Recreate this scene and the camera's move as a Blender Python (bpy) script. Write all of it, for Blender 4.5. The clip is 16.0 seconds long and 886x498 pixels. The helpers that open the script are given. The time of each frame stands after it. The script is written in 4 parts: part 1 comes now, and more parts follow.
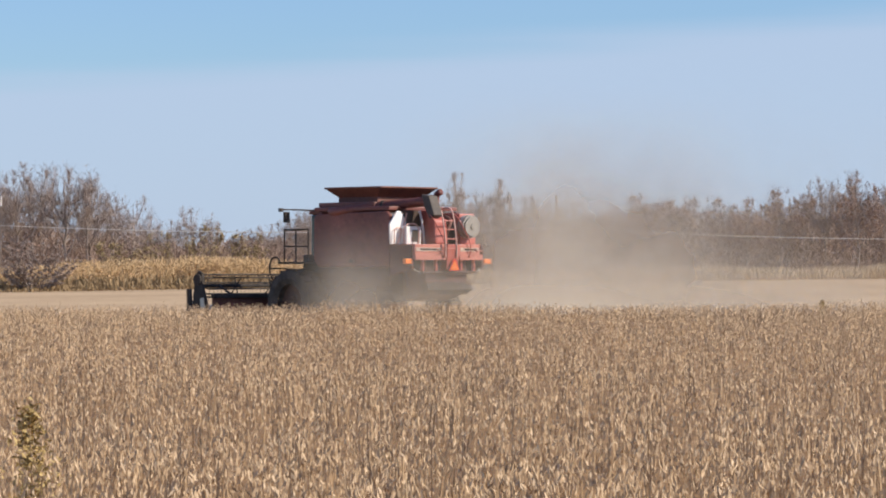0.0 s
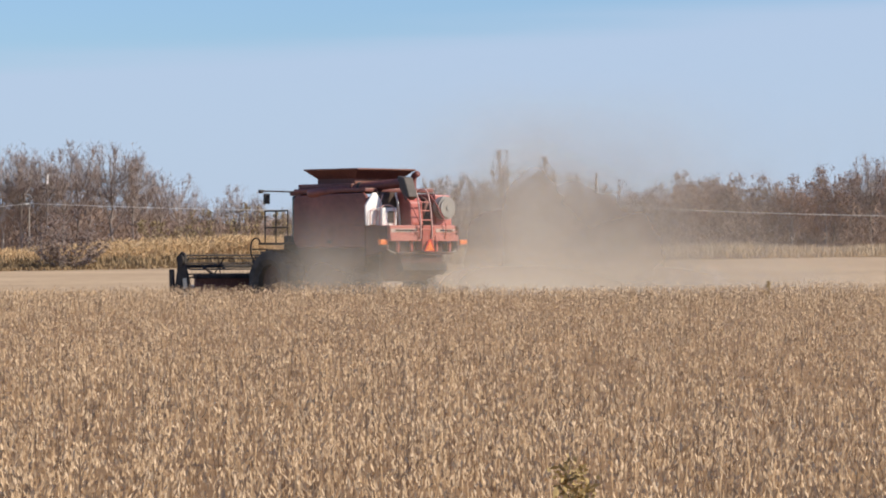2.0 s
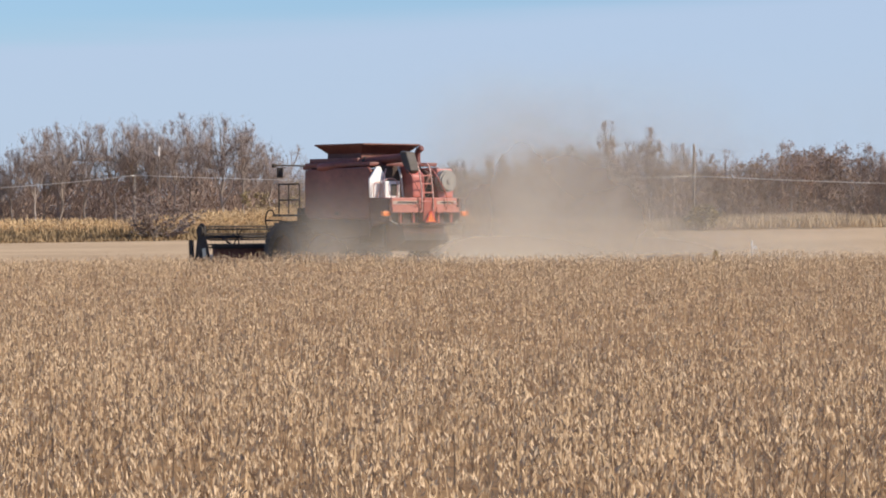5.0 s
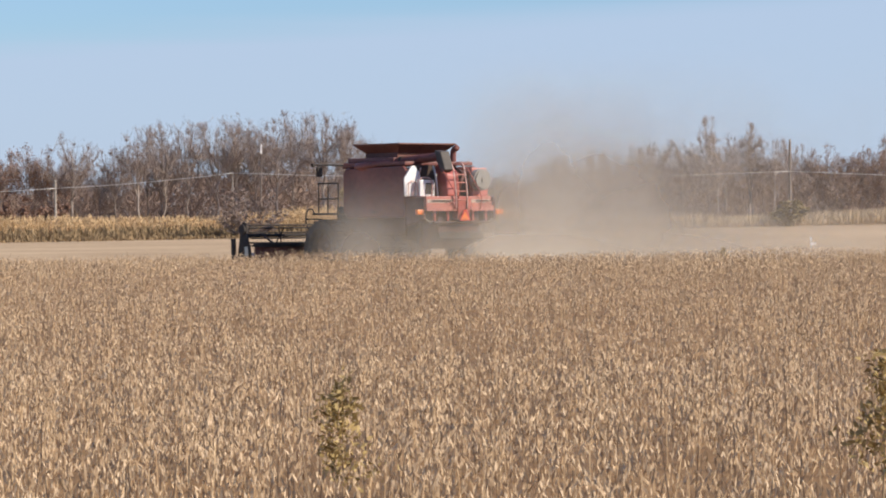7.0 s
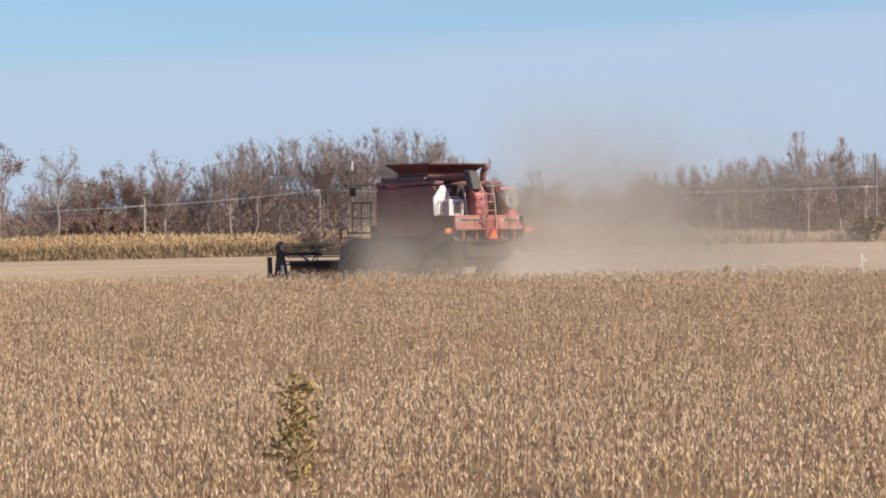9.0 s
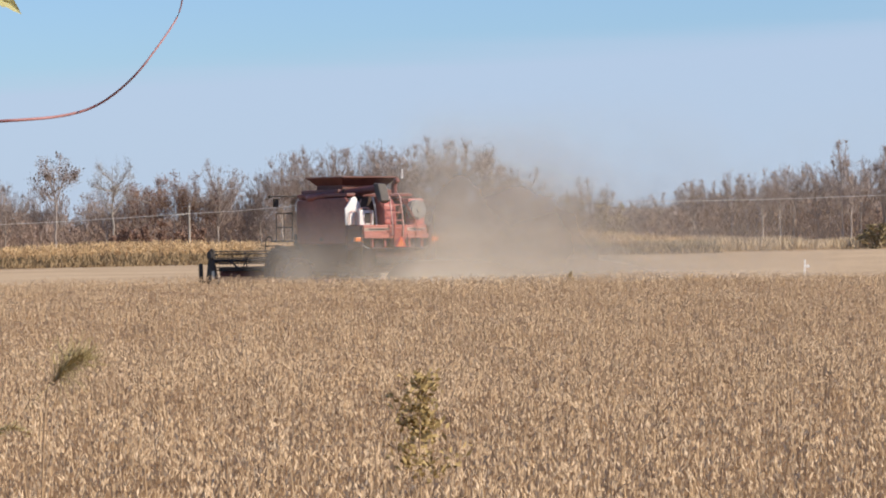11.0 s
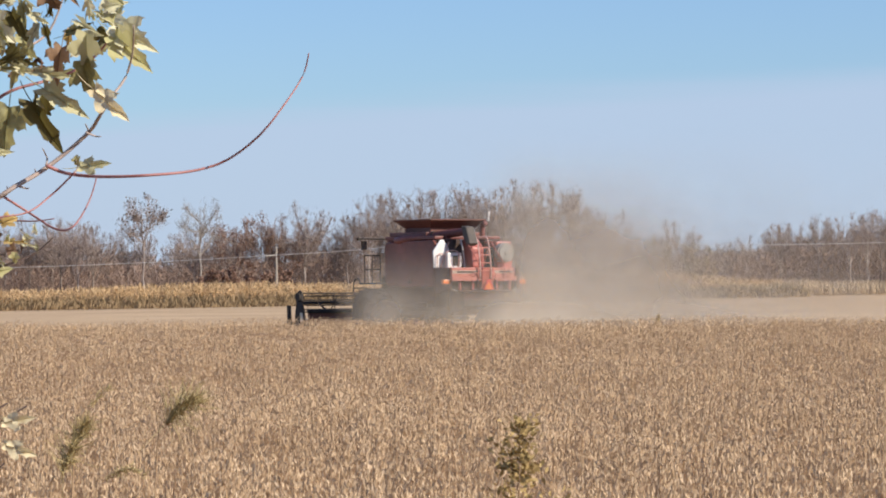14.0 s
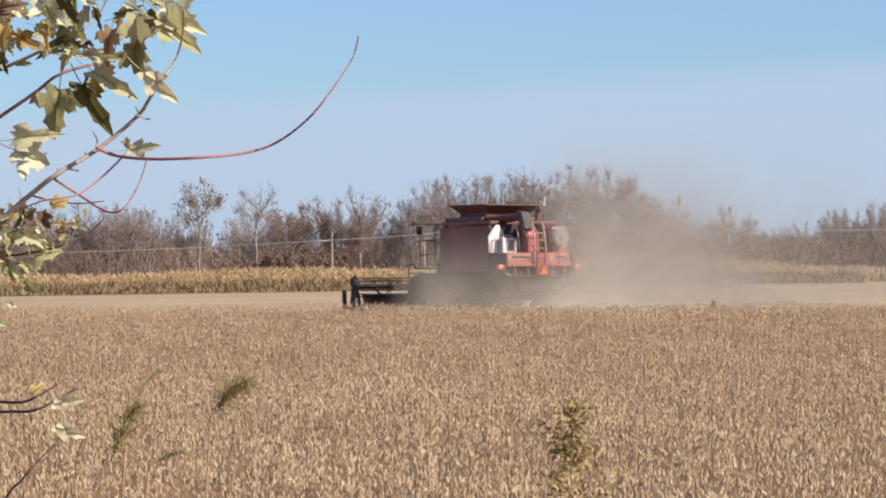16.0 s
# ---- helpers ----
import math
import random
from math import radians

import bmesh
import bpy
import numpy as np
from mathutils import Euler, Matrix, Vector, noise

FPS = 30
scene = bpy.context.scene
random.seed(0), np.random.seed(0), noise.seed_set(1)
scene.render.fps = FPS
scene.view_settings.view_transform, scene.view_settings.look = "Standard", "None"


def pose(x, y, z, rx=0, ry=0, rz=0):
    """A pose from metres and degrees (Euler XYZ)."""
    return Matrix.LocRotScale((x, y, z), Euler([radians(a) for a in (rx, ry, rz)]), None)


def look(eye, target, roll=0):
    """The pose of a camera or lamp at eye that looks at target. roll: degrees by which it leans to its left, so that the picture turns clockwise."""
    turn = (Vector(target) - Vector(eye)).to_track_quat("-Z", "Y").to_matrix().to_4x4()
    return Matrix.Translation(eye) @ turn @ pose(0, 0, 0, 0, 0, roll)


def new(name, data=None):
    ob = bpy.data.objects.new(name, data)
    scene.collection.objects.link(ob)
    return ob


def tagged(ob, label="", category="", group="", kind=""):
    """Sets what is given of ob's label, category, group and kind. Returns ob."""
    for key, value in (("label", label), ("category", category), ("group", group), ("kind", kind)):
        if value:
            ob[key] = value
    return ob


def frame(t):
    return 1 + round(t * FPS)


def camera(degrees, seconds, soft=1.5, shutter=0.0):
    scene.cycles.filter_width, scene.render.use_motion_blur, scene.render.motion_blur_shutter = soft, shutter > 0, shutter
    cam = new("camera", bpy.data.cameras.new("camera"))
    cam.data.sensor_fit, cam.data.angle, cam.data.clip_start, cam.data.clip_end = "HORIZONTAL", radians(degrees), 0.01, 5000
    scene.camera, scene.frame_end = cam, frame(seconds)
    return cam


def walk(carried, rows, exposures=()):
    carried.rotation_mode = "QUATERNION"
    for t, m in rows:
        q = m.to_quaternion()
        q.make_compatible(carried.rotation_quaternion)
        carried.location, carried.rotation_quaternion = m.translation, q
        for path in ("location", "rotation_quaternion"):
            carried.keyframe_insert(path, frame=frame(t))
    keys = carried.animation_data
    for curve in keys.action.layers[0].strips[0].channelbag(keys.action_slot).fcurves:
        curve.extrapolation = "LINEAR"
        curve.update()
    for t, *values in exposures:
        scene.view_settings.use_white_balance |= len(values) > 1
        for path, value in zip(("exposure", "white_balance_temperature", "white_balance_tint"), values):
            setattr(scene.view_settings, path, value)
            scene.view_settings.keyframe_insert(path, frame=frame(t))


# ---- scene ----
cam = camera(16.0, 16.0, soft=1.95)
# seconds, place in metres, then yaw, pitch and roll in degrees
ROWS = [
    (0, -15.08, 17.25, 1.79, -10.042, 0.374, 0),
    (0.5, -14.53, 17.08, 1.83, -9.787, 0.274, 0),
    (1, -14.03, 16.63, 1.88, -9.511, 0.156, 0.02),
    (1.5, -13.50, 16.17, 1.89, -9.207, 0.058, 0.03),
    (2, -12.96, 15.74, 1.90, -8.893, -0.051, 0.05),
    (2.5, -12.43, 15.35, 1.91, -8.553, -0.151, 0.07),
    (3, -11.90, 14.64, 1.92, -8.174, -0.257, 0.12),
    (3.5, -11.39, 13.71, 1.92, -7.780, -0.353, 0.16),
    (6, -8.70, 9.88, 1.96, -5.352, -0.684, 0.24),
    (6.5, -8.10, 9.67, 2.00, -4.787, -0.688, 0.32),
    (7, -7.55, 9.30, 1.99, -4.233, -0.660, 0.38),
    (7.5, -6.93, 8.66, 2.02, -3.665, -0.634, 0.44),
    (8, -6.38, 8.10, 2.03, -3.146, -0.569, 0.51),
    (8.5, -5.84, 7.75, 2.08, -2.653, -0.481, 0.54),
    (9, -5.35, 7.54, 2.08, -2.259, -0.371, 0.56),
    (9.2, -5.12, 7.38, 2.08, -2.150, -0.353, 0.56),
    (9.35, -4.70, 7.37, 2.081, -1.919, -0.351, 0.56),
    (9.5, -4.05, 7.36, 2.083, -1.596, -0.345, 0.56),
    (9.65, -3.20, 7.34, 2.085, -1.190, -0.336, 0.56),
    (9.8, -2.20, 7.28, 2.088, -0.722, -0.324, 0.56),
    (9.95, -1.15, 7.12, 2.091, -0.246, -0.311, 0.56),
    (10.1, -0.25, 6.75, 2.092, 0.122, -0.296, 0.56),
    (10.25, 0.28, 5.95, 2.092, 0.253, -0.282, 0.57),
    (10.4, 0.45, 4.80, 2.091, 0.164, -0.268, 0.57),
    (10.55, 0.42, 3.45, 2.088, -0.033, -0.255, 0.57),
    (10.7, 0.30, 2.10, 2.085, -0.256, -0.244, 0.57),
    (10.85, 0.15, 0.95, 2.083, -0.459, -0.236, 0.57),
    (11, 0.05, 0.22, 2.081, -0.584, -0.231, 0.57),
    (11.12, 0.014, 0.02, 2.081, -0.619, -0.230, 0.57),
    (11.25, 0.013, 0.00, 2.081, -0.620, -0.230, 0.57),
    (11.5, 0.014, 0.00, 2.081, -0.487, -0.231, 0.57),
    (12, -0.004, 0.00, 2.097, -0.204, -0.242, 0.55),
    (12.5, 0.015, 0.00, 2.083, 0.097, -0.253, 0.54),
    (13, -0.004, 0.00, 2.097, 0.395, -0.260, 0.48),
    (13.5, -0.003, 0.00, 2.100, 0.685, 0.145, 0.4),
    (14, -0.006, 0.00, 2.100, 0.978, 0.547, 0.3),
    (14.5, -0.014, 0.00, 2.100, 1.257, 0.495, 0.27),
    (15, -0.014, 0.00, 2.099, 1.542, 0.424, 0.24),
    (15.5, -0.011, 0.00, 2.097, 1.770, 0.346, 0.22),
    (16, 0.006, 0.00, 2.095, 1.988, 0.284, 0.21),
]
walk(cam, [(t, pose(x, y, z, 90 + pitch, roll, yaw)) for t, x, y, z, yaw, pitch, roll in ROWS])

# ---------------------------------------------------------------- light
SUN_EL, SUN_AZ = radians(33), radians(112)      # azimuth clockwise from +y (straight ahead)
scene.view_settings.exposure = 0.3
world = bpy.data.worlds.new("sky")
scene.world = world
world.use_nodes = True
wn, wl = world.node_tree.nodes, world.node_tree.links
bgn = wn["Background"]
sky = wn.new("ShaderNodeTexSky")
sky.sky_type, sky.sun_disc = "NISHITA", False
sky.sun_elevation, sky.sun_rotation = SUN_EL, SUN_AZ
sky.air_density, sky.dust_density, sky.ozone_density = 1.0, 0.4, 3.0
# a pale veil of cirrus low in the sky with a slanting upper edge, streaked by wind
tc = wn.new("ShaderNodeTexCoord")
mp = wn.new("ShaderNodeMapping")
mp.inputs["Rotation"].default_value = (0, radians(3.7), 0)
mp.inputs["Scale"].default_value = (3.0, 3.0, 60.0)
nz = wn.new("ShaderNodeTexNoise")
nz.inputs["Scale"].default_value, nz.inputs["Detail"].default_value = 1.3, 5
wl.new(tc.outputs["Generated"], mp.inputs["Vector"])
wl.new(mp.outputs["Vector"], nz.inputs["Vector"])
edge = wn.new("ShaderNodeVectorMath")
edge.operation = "DOT_PRODUCT"
edge.inputs[1].default_value = (-0.065, 0.0, 1.0)
wl.new(tc.outputs["Generated"], edge.inputs[0])
wob = wn.new("ShaderNodeMath")
wob.operation = "MULTIPLY_ADD"
wob.inputs[1].default_value = 0.016
wl.new(nz.outputs["Fac"], wob.inputs[0])
wl.new(edge.outputs["Value"], wob.inputs[2])
veil = wn.new("ShaderNodeMapRange")
veil.interpolation_type = "SMOOTHSTEP"
for key, value in (("From Min", 0.0725), ("From Max", 0.0580), ("To Min", 0.12), ("To Max", 0.80)):
    veil.inputs[key].default_value = value
wl.new(wob.outputs[0], veil.inputs["Value"])
tint = wn.new("ShaderNodeMix")
tint.data_type, tint.blend_type = "RGBA", "MULTIPLY"
tint.inputs["Factor"].default_value = 1.0
tint.inputs["B"].default_value = (0.68, 0.855, 1.14, 1)
mix = wn.new("ShaderNodeMix")
mix.data_type = "RGBA"
mix.inputs["B"].default_value = (4.05, 4.92, 6.45, 1)
wl.new(sky.outputs["Color"], tint.inputs["A"])
wl.new(tint.outputs["Result"], mix.inputs["A"])
wl.new(veil.outputs["Result"], mix.inputs["Factor"])
wl.new(mix.outputs["Result"], bgn.inputs["Color"])
bgn.inputs["Strength"].default_value = 0.1
sun = new("sun", bpy.data.lights.new("sun", "SUN"))
sun.data.energy, sun.data.angle, sun.data.color = 5.0, radians(0.6), (1.0, 0.90, 0.76)
sun_way = Vector((math.sin(SUN_AZ) * math.cos(SUN_EL), math.cos(SUN_AZ) * math.cos(SUN_EL), math.sin(SUN_EL)))
sun.matrix_world = look(sun_way * 60, (0, 0, 0))


# ---------------------------------------------------------------- materials
def material(name, dark, light, rough=0.8, metal=0.0, scale=4.0, bump=0.15, island=0.0, per_object=0.0, fine=8.0, coat=0.0, through_light=0.0):
    """Two scales of noise between two colours; island / per_object: how much the pieces differ among themselves."""
    m = bpy.data.materials.new(name)
    m.use_nodes = True
    n, l = m.node_tree.nodes, m.node_tree.links
    b = n["Principled BSDF"]
    b.inputs["Roughness"].default_value, b.inputs["Metallic"].default_value = rough, metal
    b.inputs["Coat Weight"].default_value = coat
    co = n.new("ShaderNodeTexCoord")
    a, c = n.new("ShaderNodeTexNoise"), n.new("ShaderNodeTexNoise")
    a.inputs["Scale"].default_value, c.inputs["Scale"].default_value = scale, scale * fine
    a.inputs["Detail"].default_value = c.inputs["Detail"].default_value = 5
    l.new(co.outputs["Object"], a.inputs["Vector"])
    l.new(co.outputs["Object"], c.inputs["Vector"])
    mean = n.new("ShaderNodeMath")
    mean.operation = "MULTIPLY_ADD"
    mean.inputs[1].default_value = 0.55
    l.new(a.outputs["Fac"], mean.inputs[0])
    half = n.new("ShaderNodeMath")
    half.operation = "MULTIPLY"
    half.inputs[1].default_value = 0.45
    l.new(c.outputs["Fac"], half.inputs[0])
    l.new(half.outputs[0], mean.inputs[2])
    value = mean.outputs[0]
    for amount, node, out in ((island, "ShaderNodeNewGeometry", "Random Per Island"), (per_object, "ShaderNodeObjectInfo", "Random")):
        if amount:
            g = n.new(node)
            mm = n.new("ShaderNodeMix")
            mm.inputs["Factor"].default_value = amount
            l.new(value, mm.inputs["A"])
            l.new(g.outputs[out], mm.inputs["B"])
            value = mm.outputs["Result"]
    ramp = n.new("ShaderNodeValToRGB")
    lo, hi = (0.33, 0.67) if not island else (0.12, 0.88)
    ramp.color_ramp.elements[0].position, ramp.color_ramp.elements[1].position = lo, hi
    ramp.color_ramp.elements[0].color, ramp.color_ramp.elements[1].color = (*dark, 1), (*light, 1)
    l.new(value, ramp.inputs["Fac"])
    l.new(ramp.outputs["Color"], b.inputs["Base Color"])
    if bump:
        bp = n.new("ShaderNodeBump")
        bp.inputs["Strength"].default_value, bp.inputs["Distance"].default_value = bump, 0.02
        l.new(c.outputs["Fac"], bp.inputs["Height"])
        l.new(bp.outputs["Normal"], b.inputs["Normal"])
    if through_light:
        tr = n.new("ShaderNodeBsdfTranslucent")
        l.new(ramp.outputs["Color"], tr.inputs["Color"])
        ms = n.new("ShaderNodeMixShader")
        ms.inputs["Fac"].default_value = through_light
        l.new(b.outputs["BSDF"], ms.inputs[1])
        l.new(tr.outputs["BSDF"], ms.inputs[2])
        l.new(ms.outputs["Shader"], n["Material Output"].inputs["Surface"])
    return m


M_STUBBLE = material("stubble_ground", (0.34, 0.225, 0.117), (0.55, 0.385, 0.222), 0.95, scale=0.07, bump=0.3, fine=14)
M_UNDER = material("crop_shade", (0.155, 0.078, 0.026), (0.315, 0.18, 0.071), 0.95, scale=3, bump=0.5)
M_POD = material("dry_pods", (0.31, 0.195, 0.10), (0.76, 0.57, 0.375), 0.7, scale=0.35, bump=0, island=0.55, through_light=0.12)
M_STEM = material("dry_stems", (0.30, 0.19, 0.10), (0.52, 0.37, 0.22), 0.85, scale=0.5, bump=0, island=0.5)
M_CORN = material("dry_corn", (0.48, 0.315, 0.155), (0.74, 0.53, 0.30), 0.75, scale=0.12, bump=0, island=0.28, through_light=0.2)
M_VERGE = material("rough_grass", (0.17, 0.115, 0.055), (0.34, 0.235, 0.125), 0.85, scale=0.2, bump=0, island=0.5, through_light=0.2)
M_PALE_GRASS = material("pale_dry_grass", (0.40, 0.30, 0.185), (0.58, 0.45, 0.30), 0.85, scale=0.1, bump=0, island=0.25, through_light=0.2)
M_BARK = material("grey_bark", (0.21, 0.172, 0.147), (0.38, 0.32, 0.28), 0.9, scale=1.2, per_object=0.4)
M_PALE_BARK = material("pale_bark", (0.22, 0.19, 0.165), (0.36, 0.325, 0.29), 0.9, scale=1.2)
M_TWIG = material("brown_twigs", (0.22, 0.17, 0.145), (0.39, 0.315, 0.278), 0.9, scale=0.3, bump=0, island=0.3, per_object=0.4)
M_RUST_LEAF = material("rust_leaves", (0.19, 0.112, 0.08), (0.35, 0.215, 0.155), 0.85, scale=0.4, bump=0, island=0.5, through_light=0.2)
M_DARK_LEAF = material("dark_leaves", (0.06, 0.042, 0.03), (0.16, 0.11, 0.075), 0.85, scale=0.4, bump=0, island=0.5)
M_OLIVE_LEAF = material("olive_leaves", (0.27, 0.205, 0.10), (0.42, 0.33, 0.165), 0.85, scale=0.4, bump=0, island=0.5, through_light=0.2)
M_BRUSH = material("brush_twigs", (0.21, 0.143, 0.108), (0.38, 0.275, 0.215), 0.9, scale=0.1, bump=0, island=0.35)
M_POLE = material("weathered_pole", (0.25, 0.215, 0.18), (0.38, 0.34, 0.295), 0.9, scale=2)
M_WIRE = material("pale_wire", (0.45, 0.43, 0.40), (0.6, 0.58, 0.55), 0.5, 0.4, scale=2, bump=0)
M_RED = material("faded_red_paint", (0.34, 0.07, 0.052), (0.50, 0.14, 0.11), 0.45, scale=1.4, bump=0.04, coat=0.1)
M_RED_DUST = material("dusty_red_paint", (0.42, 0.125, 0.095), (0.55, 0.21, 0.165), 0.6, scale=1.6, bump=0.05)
# the red paint darkened to hold the shade of the side turned from the sun
M_RED_SHADED = material("shaded_red_paint", (0.105, 0.030, 0.024), (0.22, 0.068, 0.052), 0.55, scale=1.2, bump=0.04)
M_RED_DARK = material("dark_red_paint", (0.06, 0.024, 0.02), (0.13, 0.055, 0.045), 0.7, scale=1.5, bump=0.06)
M_SPOUT = material("worn_rubber_spout", (0.045, 0.034, 0.028), (0.10, 0.08, 0.066), 0.7, scale=4, bump=0.08)
M_PINK = material("pale_red_paint", (0.50, 0.26, 0.22), (0.66, 0.42, 0.37), 0.5, scale=6, bump=0.03)
M_RUST = material("rusty_steel", (0.105, 0.042, 0.032), (0.185, 0.08, 0.058), 0.75, scale=2, bump=0.1)
M_BLACK = material("black_steel", (0.022, 0.017, 0.015), (0.060, 0.048, 0.040), 0.85, scale=3, bump=0.05)
M_RUBBER = material("dusty_black_rubber", (0.03, 0.026, 0.022), (0.11, 0.092, 0.075), 0.85, scale=5, bump=0.2)
M_STEEL = material("bare_steel", (0.30, 0.29, 0.27), (0.52, 0.50, 0.46), 0.4, 0.7, scale=4, bump=0.05)
M_GREY = material("grey_drum", (0.22, 0.20, 0.18), (0.33, 0.31, 0.275), 0.7, scale=5, bump=0.05)
# white, used too as painted sun glare on the red rear panels
M_WHITE = material("white_and_glare", (0.74, 0.70, 0.67), (0.86, 0.84, 0.82), 0.3, scale=3, bump=0.02)
M_STRIPE = material("cream_stripe", (0.42, 0.30, 0.24), (0.56, 0.44, 0.37), 0.5, scale=6, bump=0.02)
M_ORANGE = material("orange_reflector", (0.80, 0.16, 0.02), (0.95, 0.26, 0.04), 0.35, scale=9, bump=0.02)
M_SMV = material("red_border", (0.55, 0.02, 0.01), (0.65, 0.04, 0.02), 0.4, scale=9, bump=0.02)
M_RIM = material("dusty_dark_rim", (0.05, 0.025, 0.02), (0.11, 0.06, 0.045), 0.8, scale=4, bump=0.1)
# dark brown that stands in for shade on low twigs and in the engine bay
M_DARK_BROWN = material("dark_brown_tone", (0.035, 0.022, 0.017), (0.085, 0.052, 0.040), 0.9, scale=2, bump=0.1)
M_GLASS = material("dark_cab_glass", (0.02, 0.025, 0.03), (0.03, 0.035, 0.04), 0.05, scale=3, bump=0)
M_RED_STEM = material("red_maple_stem", (0.25, 0.085, 0.08), (0.43, 0.20, 0.18), 0.55, scale=30, bump=0.1)
M_GREY_STEM = material("grey_maple_stem", (0.24, 0.18, 0.155), (0.46, 0.37, 0.32), 0.7, scale=30, bump=0.2)
M_LEAF = material("fading_maple_leaf", (0.125, 0.102, 0.03), (0.56, 0.53, 0.26), 0.6, scale=9, bump=0.15, per_object=0.6, fine=5, through_light=0.42)
M_LEAF_BACK = material("pale_maple_leaf", (0.50, 0.47, 0.27), (0.76, 0.73, 0.53), 0.6, scale=9, bump=0.15, per_object=0.4, fine=5, through_light=0.3)
M_LEAF_CREAM = material("cream_leaf", (0.62, 0.52, 0.31), (0.80, 0.70, 0.47), 0.6, scale=40, bump=0.05, through_light=0.25)
M_LEAF_GOLD = material("golden_maple_leaf", (0.40, 0.26, 0.08), (0.62, 0.46, 0.18), 0.6, scale=9, bump=0.15, per_object=0.5, fine=5, through_light=0.35)
M_LEAF_BROWN = material("withered_leaf", (0.15, 0.085, 0.05), (0.34, 0.22, 0.13), 0.8, scale=12, bump=0.15, per_object=0.4, fine=5, through_light=0.2)
M_WEED = material("weed_leaves", (0.20, 0.135, 0.045), (0.58, 0.42, 0.175), 0.8, scale=6, bump=0, island=0.6, through_light=0.2)
M_DRY_WEED = material("dry_grass_head", (0.36, 0.28, 0.12), (0.60, 0.48, 0.24), 0.8, scale=6, bump=0, island=0.5, through_light=0.2)


# ---------------------------------------------------------------- mesh tools
def mesh_np(name, verts, faces):
    """A mesh from an n x 3 array and an m x k array of corner numbers."""
    me = bpy.data.meshes.new(name)
    verts, faces = np.asarray(verts, dtype=np.float32), np.asarray(faces, dtype=np.int32)
    m, k = faces.shape
    me.vertices.add(len(verts))
    me.vertices.foreach_set("co", verts.ravel())
    me.loops.add(m * k)
    me.loops.foreach_set("vertex_index", faces.ravel())
    me.polygons.add(m)
    me.polygons.foreach_set("loop_start", np.arange(0, m * k, k, dtype=np.int32))
    me.polygons.foreach_set("loop_total", np.full(m, k, dtype=np.int32))
    me.update(calc_edges=True)
    return me


def strands(p0, p1, r0, r1, sides=3):
    """Tapered prisms from p0 to p1, or flat slivers where there are two sides."""
    p0, p1 = np.asarray(p0, float), np.asarray(p1, float)
    r0, r1 = np.broadcast_to(r0, len(p0)), np.broadcast_to(r1, len(p0))
    d = p1 - p0
    d = d / (np.linalg.norm(d, axis=1, keepdims=True) + 1e-9)
    ref = np.where(np.abs(d[:, 2:3]) > 0.9, np.array([[1.0, 0, 0]]), np.array([[0, 0, 1.0]]))
    u = np.cross(d, ref)
    u /= np.linalg.norm(u, axis=1, keepdims=True) + 1e-9
    w = np.cross(d, u)
    rings = []
    if sides == 2:                      # flat slivers, turned at random
        a = np.random.default_rng(len(p0)).uniform(0, math.pi, (len(p0), 1))
        u = u * np.cos(a) + w * np.sin(a)
    for p, r in ((p0, r0), (p1, r1)):
        for k in range(sides):
            a = 2 * math.pi * k / sides
            rings.append(p + (u * math.cos(a) + w * math.sin(a)) * np.asarray(r)[:, None])
    v = np.stack(rings, 1).reshape(-1, 3)
    base = np.arange(len(p0))[:, None, None] * 2 * sides
    f = np.array([[k, (k + 1) % sides, sides + (k + 1) % sides, sides + k] for k in range(sides if sides > 2 else 1)])[None]
    return v, (base + f).reshape(-1, 4)


def slivers(p0, p1, r, rng):
    """Thin pointed triangles from p0 to p1, turned at random: the finest twigs."""
    d = p1 - p0
    u = np.cross(d, rng.normal(size=d.shape))
    u *= np.asarray(r).reshape(-1, 1) / (np.linalg.norm(u, axis=1, keepdims=True) + 1e-12)
    return np.stack([p0 - u, p0 + u, p1], 1).reshape(-1, 3), np.arange(3 * len(p0)).reshape(-1, 3)


def halved(v, f):
    """Four-cornered faces as triangles."""
    return v, np.concatenate([f[:, (0, 1, 2)], f[:, (0, 2, 3)]])


def flakes(centre, way, length, width, rng, bend=0.0):
    """Small pointed leaves or pods: two triangles as one four-cornered face each."""
    n = len(centre)
    side = np.cross(way, rng.normal(size=(n, 3)))
    side /= np.linalg.norm(side, axis=1, keepdims=True) + 1e-9
    nor = np.cross(way, side)
    L, W = np.broadcast_to(length, n)[:, None], np.broadcast_to(width, n)[:, None]
    v = np.stack([centre - way * L / 2, centre + side * W / 2 + nor * W * bend, centre + way * L / 2, centre - side * W / 2 + nor * W * bend], 1).reshape(-1, 3)
    return v, np.arange(4 * n).reshape(-1, 4)


def joined(pieces):
    vs, fs, k = [], [], 0
    for v, f in pieces:
        vs.append(v)
        fs.append(f + k)
        k += len(v)
    return np.concatenate(vs), np.concatenate(fs)


def part(name, data, mat, parent=None, label=""):
    """Links a bmesh or a mesh as one object under a thing or a part."""
    if isinstance(data, bmesh.types.BMesh):
        me = bpy.data.meshes.new(name)
        data.to_mesh(me)
        data.free()
    else:
        me = data
    if mat and not me.materials:
        me.materials.append(mat)
    ob = new(name, me)
    ob.parent = parent
    return tagged(ob, label)


def bevelled(bm, w):
    if w:
        bmesh.ops.bevel(bm, geom=bm.edges[:], offset=w, segments=2, affect="EDGES", profile=0.6)
    return bm


